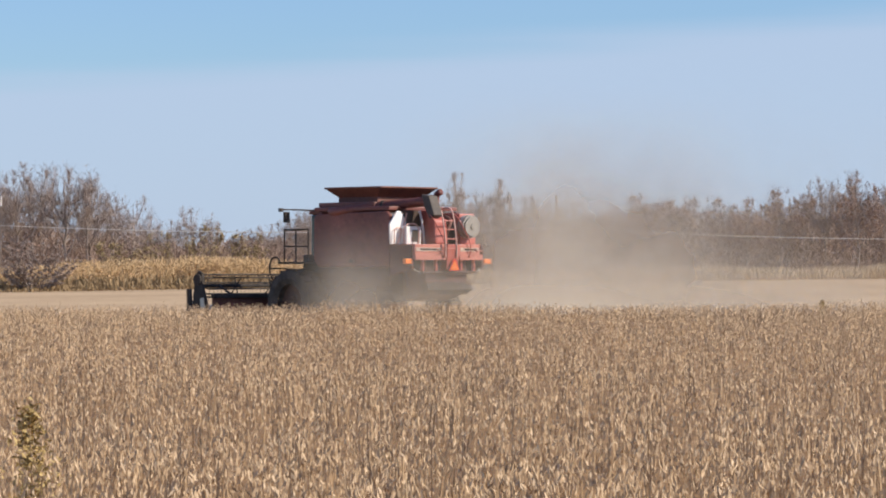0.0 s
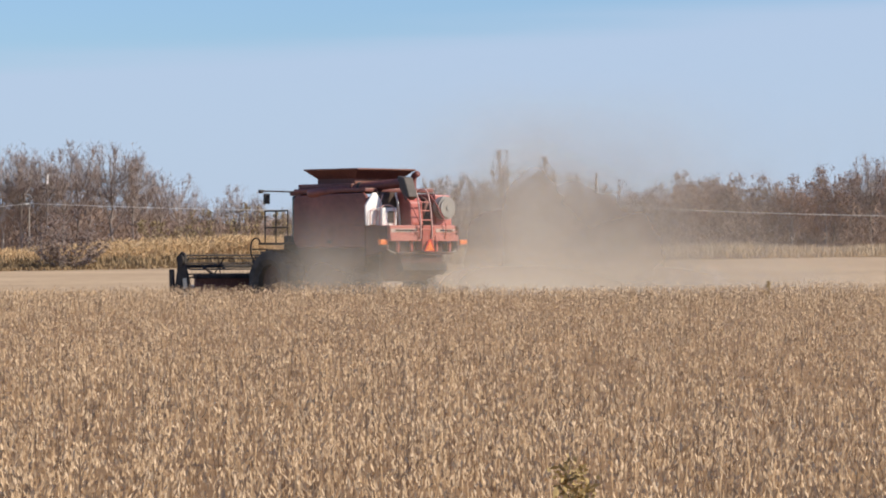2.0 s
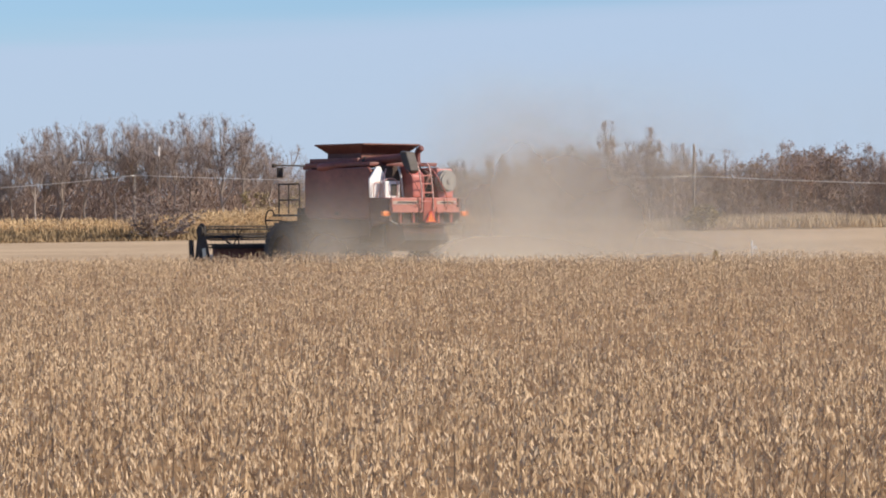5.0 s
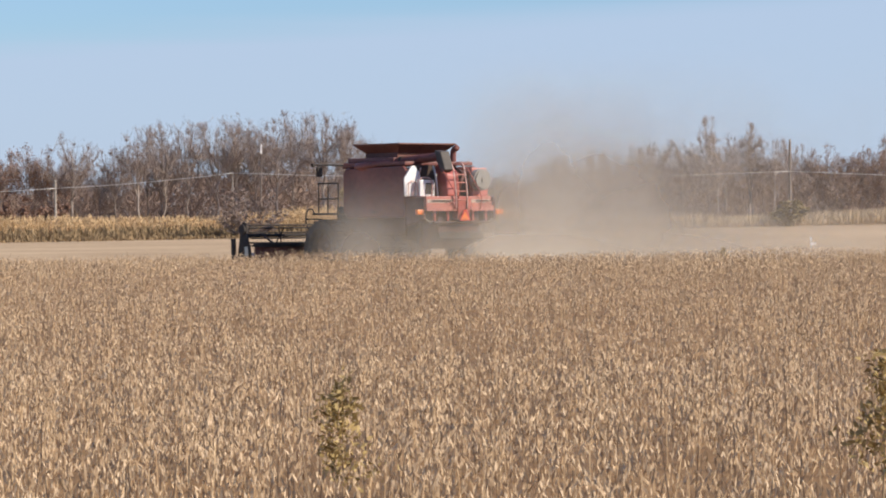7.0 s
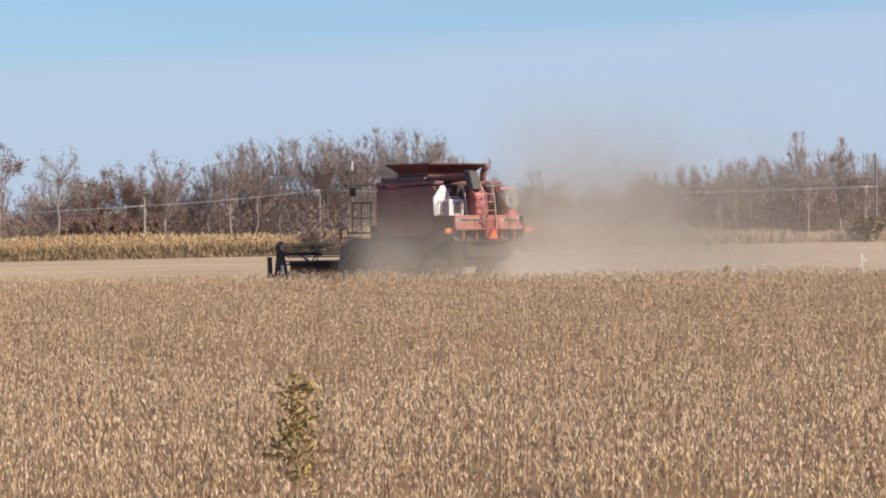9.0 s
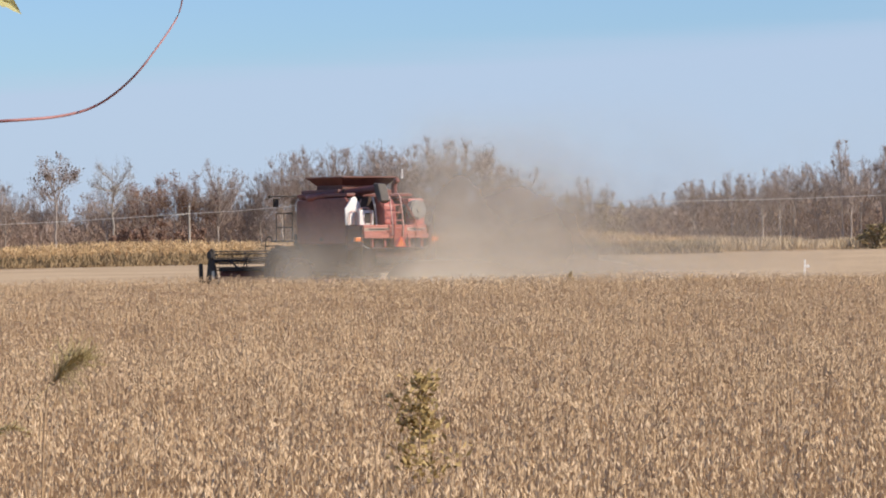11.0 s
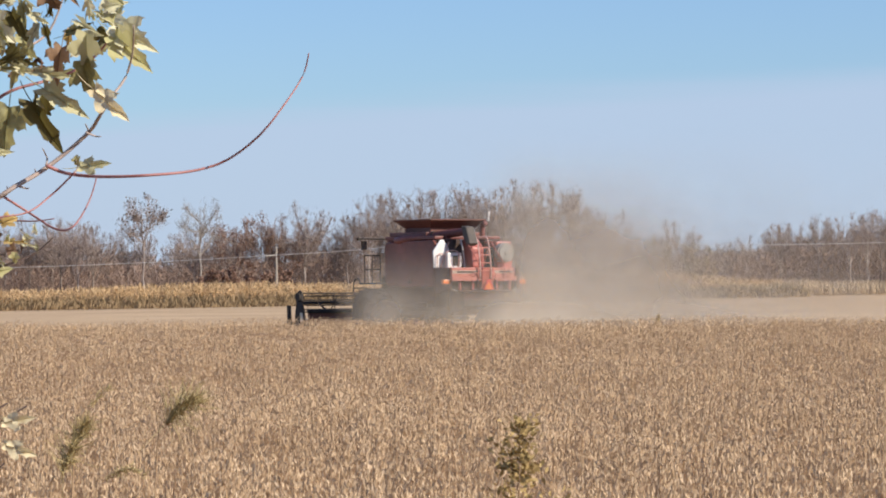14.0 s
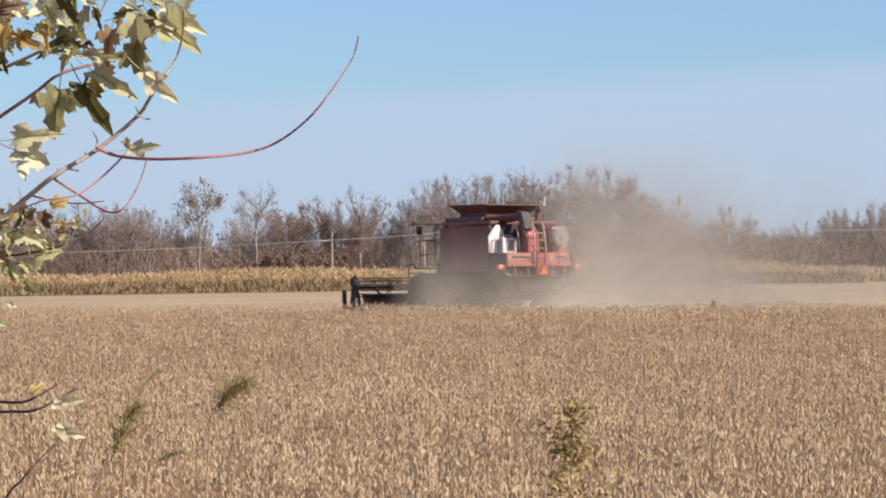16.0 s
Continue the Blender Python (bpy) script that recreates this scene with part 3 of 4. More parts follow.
def build_far_things():
    build_wood()
    build_bush(41, -4.8, 241, 3.9, 7.2, M_RUST_LEAF, "bare spreading shrub with many slanting stems", 0.4, 0.10, "shrub", 13, M_TWIG, 0.014)
    build_bush(42, 36.5, 247, 1.9, 3.4, M_OLIVE_LEAF, "round olive-green bush at the field's edge", 6.0, 0.2, twigs=M_TWIG, thin=0.016)
    for k, (x, h, w) in enumerate(((8, 4.2, 4.5), (12.5, 5.0, 5), (17, 5.8, 5.2), (21.5, 5.0, 5))):
        build_bush(50 + k, x, 335 + 3 * (k % 2), h, w, M_OLIVE_LEAF, "yellow-olive bush before the wood", 2.6, 0.2)
    for k, (x, h, w) in enumerate(((-30.5, 3.3, 3.6), (-27, 4.0, 4.2), (-23.6, 3.4, 3.6))):
        build_bush(60 + k, x, 340 + k, h, w, M_RUST_LEAF, "low rust-red bush before the wood", 4.0, 0.3)
    poles = ((-78, 330, 5.0), (-23.1, 330, 5.6), (-5.2, 330, 6.25), (52, 330, 9.3), (118, 330, 6.6))
    for x, y, top in poles:
        build_pole(x, y, top, 0.09 if x == -5.2 else 0.16)
    hang = ((-130, 4.0), (-78, 3.5), (-23.1, 4.7), (-5.2, 6.15), (52, 6.0), (118, 5.2), (180, 5.4))
    bm = bmesh.new()
    for (xa, za), (xb, zb) in zip(hang, hang[1:]):
        sag = 0.010 * abs(xb - xa)
        tube([(xa + (xb - xa) * s, 329.8, za + (zb - za) * s - sag * 4 * s * (1 - s)) for s in (0, 0.25, 0.5, 0.75, 1)], 0.035, sides=5, bm=bm, smooth=4)
    tagged(part("overhead_wire", bm, M_WIRE), "pale overhead wire sagging between poles", "wire")
    # marker in the stubble
    mk = empty("field_marker", pose(17.4, 139, float(ground_z(17.4, 139))), label="small white post marking the stubble field", category="marker post")
    part("post", block(-0.04, 0.04, -0.03, 0.03, -0.05, 0.85, 0.01), M_WHITE, mk)
    part("tag", block(0.03, 0.22, -0.01, 0.01, 0.50, 0.62, 0.005), M_WHITE, mk)


def build_stubble():
    rng = np.random.default_rng(17)
    n = 30000
    x, y = rng.uniform(-22, 34, n), EDGE + 0.3 + 60 * rng.uniform(0, 1, n) ** 1.4
    y = np.round(y / 0.38) * 0.38 + rng.normal(0, 0.04, n)
    p = np.stack([x, y, ground_z(x, y)], 1)
    d = np.stack([rng.normal(0, 0.05, n), rng.normal(0, 0.05, n), rng.uniform(0.06, 0.16, n)], 1)
    tagged(part("cut_stalks", mesh_np("cut_stalks", *strands(p, p + d, 0.012, 0.009, 2)), M_CORN), "short pale stalks left standing after the cut", "stubble", kind="stuff")


build_ground()
build_stubble()
build_soybeans()
build_corn()
build_far_things()


# ---------------------------------------------------------------- combine harvester (x ahead, y to its left, z up)
def wheel(parent, x, y, r, width, side):
    hub = part("wheel", rod((x, y - width * 0.2, r), (x, y + width * 0.2, r), r * 0.55, None, 20, bevel=0.03), M_RIM, parent, "dusty dark red steel rim")
    bm = bmesh.new()
    prof = ((0.55, 0.40), (0.72, 0.5), (0.94, 0.48), (0.985, 0.40), (0.985, -0.40), (0.94, -0.48), (0.72, -0.5), (0.55, -0.40))
    n = 32
    rings = [[bm.verts.new((x + math.cos(2 * math.pi * k / n) * r * a, y + b * width, r + math.sin(2 * math.pi * k / n) * r * a)) for a, b in prof] for k in range(n)]
    for k in range(n):
        p, q = rings[k], rings[(k + 1) % n]
        for i in range(len(prof)):
            j = (i + 1) % len(prof)
            bm.faces.new((p[i], p[j], q[j], q[i]))
    bmesh.ops.recalc_face_normals(bm, faces=bm.faces[:])
    lugs = None
    for k in range(20):
        for s in (-1, 1):
            a = 2 * math.pi * (k + 0.25 * s) / 20
            lug = block(-0.03, 0.03, 0.0 if s > 0 else -width * 0.46, width * 0.46 if s > 0 else 0.0, r * 0.97, r * 1.02, 0.0)
            lug.transform(Matrix.Translation((x, y, r)) @ Matrix.Rotation(a, 4, "Y"))
            lugs = merged(lugs, lug)
    part("tyre", bm, M_RUBBER, hub, "black lugged tyre")
    tagged(part("tread_lugs", lugs, M_RUBBER, hub), kind="stuff")
    part("hub_cap", rod((x, y + side * width * 0.2, r), (x, y + side * width * 0.34, r), r * 0.2, r * 0.16, 12), M_RIM, hub)


def build_combine():
    c = empty("combine_harvester", pose(-0.361, 99.358, 0, 0, 0, 122.83), label="dusty red combine harvester with raised grain tank, seen from behind", category="combine harvester")
    # chassis and separator body
    part("separator_body", block(0.9, 5.0, -0.85, 0.85, 0.95, 2.2, 0.05), M_BLACK, c)
    part("axle", rod((4.6, -1.4, 0.9), (4.6, 1.4, 0.9), 0.16), M_BLACK, c)
    part("rear_axle", block(1.15, 1.4, -1.0, 1.0, 0.5, 0.72, 0.03), M_BLACK, c)
    for y in (1.38, -1.38):
        wheel(c, 4.6, y, 0.90, 0.70, math.copysign(1, y))
    for y in (0.98, -0.98):
        wheel(c, 1.3, y, 0.60, 0.42, math.copysign(1, y))
    # side panels, each with a belt line and seams
    for y, s in ((1.22, 1), (-1.30, -1)):
        side = part("side_panel", slab([(0.95, 1.86), (3.80, 1.86), (3.98, 2.05), (3.98, 3.16), (3.90, 3.28), (1.05, 3.34), (0.92, 3.24)], 0.10, "y", y, 0.03), M_RED_SHADED, c, "red side panel, coloured dark as in shade")
        part("hinge", rod((0.86, y + 0.05, 2.3), (0.86, y + 0.05, 3.1), 0.02, sides=6), M_RED_SHADED, side)
        part("seam", block(1.02, 3.92, y + (0.088 if s > 0 else -0.006), y + (0.106 if s > 0 else 0.012), 2.455, 2.468, 0.0), M_RED_DARK, side)
        part("latch", block(2.35, 2.50, y + (0.09 if s > 0 else -0.03), y + (0.13 if s > 0 else 0.01), 1.98, 2.05, 0.01), M_BLACK, side)
        part("rear_side_panel", slab([(0.04, 1.80), (0.90, 1.62), (0.90, 2.44), (0.04, 2.44)], 0.08, "y", y + 0.02, 0.02), M_RED_DARK, c, "dark red rear side panel")
        part("lower_skirt", slab([(0.95, 1.35), (2.2, 1.30), (3.6, 1.50), (3.8, 1.855), (0.95, 1.855)], 0.08, "y", y + 0.01, 0.02), M_DARK_BROWN, c)
        part("belt_guard", slab([(1.6, 1.2), (3.3, 1.2), (3.5, 1.9), (1.7, 1.95)], 0.07, "y", y - 0.09 * s, 0.02), M_BLACK, c)
    part("tank_front", block(3.78, 3.94, -1.21, 1.21, 2.1, 3.34, 0.03), M_RED_SHADED, c)
    part("tank_deck", block(1.0, 4.05, -1.20, 1.26, 3.36, 3.47, 0.03), M_RED_SHADED, c)
    part("tank_rim", block(1.75, 4.02, -0.98, 1.12, 3.47, 3.60, 0.03), M_RED_SHADED, c)
    # flared grain tank extension, hollow
    part("tank_collar", block(1.93, 3.52, -0.80, 0.84, 3.60, 3.74, 0.02), M_RUST, c)
    ext = bmesh.new()
    lo, hi = [(1.98, -0.78), (3.45, -0.78), (3.45, 0.80), (1.98, 0.80)], [(1.58, -1.02), (3.86, -1.02), (3.86, 1.03), (1.58, 1.03)]
    a = [ext.verts.new((x, y, 3.70)) for x, y in lo]
    b = [ext.verts.new((x, y, 3.98)) for x, y in hi]
    for k in range(4):
        ext.faces.new((a[k], a[(k + 1) % 4], b[(k + 1) % 4], b[k]))
    bmesh.ops.solidify(ext, geom=ext.faces[:], thickness=0.03)
    tank = part("tank_extension", ext, M_RUST, c, "flared rusty grain tank extension")
    rim = bmesh.new()
    for k in range(4):
        rod((*hi[k], 3.99), (*hi[(k + 1) % 4], 3.99), 0.025, sides=8, bm=rim)
    part("rim", rim, M_RUST, tank)
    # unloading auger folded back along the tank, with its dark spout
    au = part("unloading_auger", tube([(3.35, 1.22, 3.34), (2.9, 1.24, 3.36), (1.6, 0.92, 3.48), (0.30, 0.50, 3.60)], 0.13, sides=14), M_RED_SHADED, c, "long folded red unloading auger")
    part("spout", slab([(0.42, 3.78), (0.12, 3.74), (-0.10, 3.22), (0.09, 3.12), (0.30, 3.44)], 0.32, "y", 0.33, 0.04), M_SPOUT, au, "grey-brown rubber spout")
    part("band", rod((1.64, 0.93, 3.48), (1.56, 0.905, 3.485), 0.15, sides=14), M_BLACK, au)
    # exhaust and stack beside the tank
    part("exhaust_stack", tube([(1.3, -0.72, 3.3), (1.3, -0.72, 3.76), (1.12, -0.72, 3.88)], 0.09, sides=10), M_RED_SHADED, c)
    # engine bay at the rear
    part("engine_hood", slab([(0.10, 2.46), (0.73, 2.46), (0.73, 3.36), (0.45, 3.36), (0.16, 3.10)], 0.44, "y", -0.04, 0.06), M_RED, c)
    part("radiator_box", slab([(0.15, 2.46), (0.95, 2.46), (0.95, 3.30), (0.22, 3.28)], 0.55, "y", -1.10, 0.03), M_RED, c)
    part("engine", block(0.35, 0.95, -0.56, 0.06, 2.46, 3.10, 0.05), M_BLACK, c, "dark open engine bay")
    part("pipe", tube([(0.3, -0.1, 2.6), (0.25, -0.2, 2.9), (0.35, -0.35, 3.1), (0.6, -0.4, 3.2)], 0.05, sides=8), M_RUST, c)
    drum = part("screen_drum", rod((-0.12, -0.72, 2.93), (0.2, -0.72, 2.93), 0.31, None, 28, bevel=0.05), M_GREY, c, "round grey rotary dust screen")
    part("hub", rod((-0.15, -0.72, 2.93), (-0.10, -0.72, 2.93), 0.07, None, 14), M_GREY, drum)
    part("strap", rod((0.03, -0.72, 2.93), (0.07, -0.72, 2.93), 0.318, None, 28), M_STEEL, drum)
    # sun glare painted white: service door, its slanted top, box with a dark opening
    part("service_door", slab([(1.47, 2.46), (1.50, 2.98), (1.24, 3.33), (1.12, 3.34), (0.93, 3.10), (0.90, 2.46)], 0.05, "x", 0.70, 0.012), M_WHITE, c, "slanted service door, its sun glare coloured white")
    box = part("glare_box", block(0.46, 0.69, 0.60, 1.12, 2.46, 2.93, 0.02), M_WHITE, c, "box coloured white for sun glare, with a dark square opening")
    part("opening", block(0.445, 0.459, 0.68, 0.93, 2.52, 2.84, 0.0), M_BLACK, box)
    part("white_post", tube([(0.50, 0.46, 2.46), (0.50, 0.52, 3.0), (0.55, 0.58, 3.34)], 0.03, sides=7), M_WHITE, c, "pale painted post")
    # added dark plate standing in for the shade inside the engine bay
    part("engine_shade_plate", block(0.74, 0.80, 0.30, 1.0, 2.46, 3.36, 0.02), M_DARK_BROWN, c)
    rail = tube([(0.55, 1.12, 2.46), (0.55, 1.12, 2.90), (0.5, 0.9, 3.0), (0.45, 0.72, 2.9), (0.45, 0.72, 2.46)], 0.018, sides=6)
    part("grab_rail", rail, M_PINK, c)
    for pts in (((0.64, 1.39, 2.46), (0.64, 1.37, 2.84), (0.64, 1.16, 2.86), (0.64, 0.99, 2.46)), ((0.64, 1.28, 2.46), (0.64, 1.08, 2.92), (0.64, 0.95, 3.28))):
        part("grab_rail", tube(pts, 0.017, sides=6), M_PINK, c)
    # rear platform with cream lettering strips, and the centre chute
    plat = part("rear_platform", block(-0.06, 0.30, -1.05, 1.30, 2.05, 2.46, 0.03), M_RED_DUST, c, "dusty red rear platform")
    for y0, y1 in ((0.32, 1.27), (-1.02, -0.32)):
        part("strip", block(-0.068, -0.058, y0, y1, 2.27, 2.37, 0), M_STRIPE, plat, "faded cream strip")
        part("lettering", block(-0.073, -0.067, y0 + 0.10, y1 - 0.16, 2.30, 2.345, 0), M_BLACK, plat)
        part("step_loop", tube([(-0.09, y0 + 0.05, 2.33), (-0.19, y0 + 0.05, 2.28), (-0.19, y0 + 0.22, 2.28), (-0.09, y0 + 0.22, 2.33)], 0.014, sides=6), M_RED_DUST, plat)
        part("lower_lip", block(-0.09, -0.058, y0 - 0.1, y1 + 0.02, 2.04, 2.19, 0.01), M_RED_DUST, plat)
    part("deck", block(0.30, 0.95, -1.05, 1.20, 2.36, 2.45, 0.01), M_RED_DUST, plat)
    part("chute", slab([(-0.16, 2.46), (0.14, 2.46), (0.24, 1.78), (-0.10, 1.78)], 0.42, "y", -0.21, 0.02), M_RED, c)
    # slow-vehicle triangle
    tri = part("warning_triangle", slab([(-0.20, 1.76), (0.20, 1.76), (0.03, 2.08), (-0.03, 2.08)], 0.008, "x", -0.19, 0.002), M_SMV, c, "orange reflective triangle with a red border")
    part("reflector", slab([(-0.145, 1.785), (0.145, 1.785), (0.0, 2.03)], 0.006, "x", -0.198, 0.001), M_ORANGE, tri)
    # ladder
    lad = empty("ladder", Matrix(), label="red access ladder")
    lad.parent = c
    for y in (0.30, -0.10):
        part("rail", tube([(-0.17, y, 2.1), (-0.15, y, 2.6), (-0.02, y, 3.25), (0.14, y, 3.42), (0.4, y, 3.40)], 0.022, sides=7), M_PINK, lad)
    for z in (2.35, 2.6, 2.85, 3.08):
        part("rung", rod((-0.15 + max(0, z - 2.6) * 0.2, 0.30, z), (-0.15 + max(0, z - 2.6) * 0.2, -0.10, z), 0.018, sides=7), M_RED_DUST, lad)
    for y0, y1 in ((0.30, 0.62), (-0.62, -0.30)):
        part("hand_rail", tube([(-0.10, y0, 2.1), (-0.13, y0, 2.5), (-0.05, y1, 3.1), (0.2, y1, 3.3)], 0.016, sides=6), M_RED, c)
    # lamps on arms
    for y in (1.42, -1.42):
        s = math.copysign(1, y)
        arm = part("lamp_arm", tube([(0.2, 0.75 * s, 1.72), (0.1, 1.1 * s, 1.75), (0.12, 1.30 * s, 1.92), (0.12, y, 1.96)], 0.022, sides=6), M_STEEL, c)
        part("turn_lamp", block(0.02, 0.14, y - 0.13, y + 0.13, 1.94, 2.08, 0.025), M_ORANGE, arm, "bright orange turn lamp")
    part("bumper_bar", rod((0.0, -1.0, 1.72), (0.0, 1.0, 1.72), 0.035, sides=8), M_RIM, c, "dark steel bumper bar")
    part("straw_hood", slab([(0.1, 1.18), (0.9, 0.95), (0.95, 2.05), (0.15, 2.05)], 1.5, "y", -0.75, 0.04), M_RED_DARK, c)
    for y in (0.92, 0.45, -0.45, -0.92):
        part("platform_post", block(0.02, 0.10, y - 0.035, y + 0.035, 1.74, 2.06, 0.01), M_RED, c)
    part("straw_chopper", slab([(-0.04, 1.26), (0.2, 1.12), (0.3, 1.42), (0.04, 1.46)], 1.6, "y", -0.80, 0.02), M_BLACK, c)
    # cab, hidden mostly behind the tank
    cab = part("cab", block(3.99, 4.95, -0.60, 0.60, 1.75, 3.30, 0.06), M_GLASS, c, "dark glazed operator's cab")
    part("roof", block(4.06, 5.0, -0.64, 0.64, 3.30, 3.44, 0.05), M_RED_SHADED, cab)
    for y in (-0.6, 0.6):
        part("pillar", rod((4.6, y, 1.75), (4.6, y, 3.30), 0.03, sides=6), M_BLACK, cab)
    # platform and rails by the cab
    pf = part("cab_platform", block(4.05, 5.15, 0.84, 1.62, 1.94, 2.0, 0.01), M_BLACK, c)
    for a, b in (((4.1, 1.42, 2.0), (4.1, 1.42, 2.88)), ((4.62, 1.42, 2.0), (4.62, 1.42, 2.88)), ((5.1, 1.42, 2.0), (5.1, 1.42, 2.88)), ((4.1, 1.42, 2.88), (5.1, 1.42, 2.88)), ((4.1, 1.42, 2.42), (5.1, 1.42, 2.42)), ((5.1, 0.85, 2.88), (5.1, 1.42, 2.88))):
        part("guard_rail", rod(a, b, 0.02, sides=6), M_BLACK, pf)
    part("hoop", tube([(5.3, 1.5, 1.3), (5.5, 1.6, 1.7), (5.45, 1.6, 2.05), (5.2, 1.6, 2.12), (5.12, 1.55, 1.95)], 0.022, sides=6), M_BLACK, pf)
    for z in (0.75, 1.1, 1.45, 1.8):
        part("step", block(5.18, 5.42, 1.25, 1.65, z, z + 0.04, 0.005), M_BLACK, pf)
    arm = part("mirror_arm", tube([(4.6, 0.62, 3.40), (4.7, 1.2, 3.42), (4.75, 1.80, 3.42)], 0.022, sides=6), M_BLACK, c)
    part("mirror", block(4.70, 4.78, 1.56, 1.74, 3.07, 3.36, 0.02), M_BLACK, arm)
    part("lamp", block(4.70, 4.80, 1.78, 1.90, 3.36, 3.46, 0.02), M_BLACK, arm)
    # feeder house and header with reel
    part("feeder_house", slab([(4.9, 0.9), (4.9, 1.75), (6.7, 1.05), (6.7, 0.3)], 1.2, "y", -0.6, 0.03), M_RED_SHADED, c)
    hd = empty("header", Matrix(), label="wide cutting header with a black bat reel")
    hd.parent = c
    part("back_sheet", slab([(6.70, 0.35), (6.78, 0.30), (6.80, 1.02), (6.72, 1.02)], 5.2, "y", -2.6, 0.01), M_RUST, hd, "dark red header back sheet")
    part("floor_pan", slab([(6.75, 0.30), (7.85, 0.14), (7.85, 0.18), (6.75, 0.36)], 5.2, "y", -2.6, 0.01), M_STEEL, hd)
    part("top_beam", block(6.66, 6.82, -2.62, 2.62, 1.00, 1.12, 0.02), M_BLACK, hd)
    part("cross_auger", rod((7.15, -2.55, 0.62), (7.15, 2.55, 0.62), 0.20, sides=16), M_STEEL, hd)
    part("reel_tube", rod((7.4, -2.5, 1.34), (7.4, 2.5, 1.34), 0.05, sides=10), M_BLACK, hd)
    for k in range(6):
        a = 2 * math.pi * (k + 0.25) / 6
        bx, bz = 7.4 + 0.32 * math.cos(a), 1.34 + 0.32 * math.sin(a)
        bat = part("reel_bat", rod((bx, -2.5, bz), (bx, 2.5, bz), 0.022, sides=6), M_BLACK, hd)
        v, f = strands(np.array([(bx, y, bz) for y in np.linspace(-2.45, 2.45, 36)]), np.array([(bx - 0.02, y, bz - 0.13) for y in np.linspace(-2.45, 2.45, 36)]), 0.007, 0.004, 4)
        tagged(part("tines", mesh_np("tines", v, f), M_BLACK, bat), kind="stuff")
    for y in (-2.5, -1.25, 0, 1.25, 2.5):
        sp = bmesh.new()
        for k in range(6):
            a = 2 * math.pi * (k + 0.25) / 6
            rod((7.4, y, 1.34), (7.4 + 0.32 * math.cos(a), y, 1.34 + 0.32 * math.sin(a)), 0.018, sides=6, bm=sp)
        part("reel_spider", sp, M_BLACK, hd)
    for y in (-1.9, 1.9):
        part("reel_arm", rod((6.74, y, 1.08), (7.4, y, 1.36), 0.035, sides=6), M_BLACK, hd)
    for y in (2.56, -2.66):
        part("end_sheet", slab([(6.85, 0.22), (7.45, 0.12), (7.85, 0.14), (7.70, 0.62), (7.58, 1.20), (7.50, 1.66), (7.36, 1.76), (7.22, 1.70), (7.18, 1.35), (7.02, 0.95)], 0.06, "y", y, 0.02), M_BLACK, hd, "black header end sheet")
        part("end_reflector", slab([(7.0, 0.45), (7.22, 0.40), (7.28, 1.0), (7.12, 1.02)], 0.012, "y", y + (0.061 if y > 0 else -0.013), 0.002), M_STEEL, hd)
        part("reel_drive", rod((7.36, y - 0.05, 1.52), (7.36, y + 0.12, 1.52), 0.15, sides=14), M_BLACK, hd)
        part("crop_divider", slab([(7.05, 0.72), (7.2, 0.70), (7.22, 1.26), (7.08, 1.26)], 0.10, "y", y + math.copysign(0.50, y), 0.02), M_BLACK, hd)
        part("divider_foot", block(7.0, 7.3, min(y, y + math.copysign(0.55, y)), max(y, y + math.copysign(0.55, y)), 0.62, 0.72, 0.01), M_BLACK, hd)


build_combine()


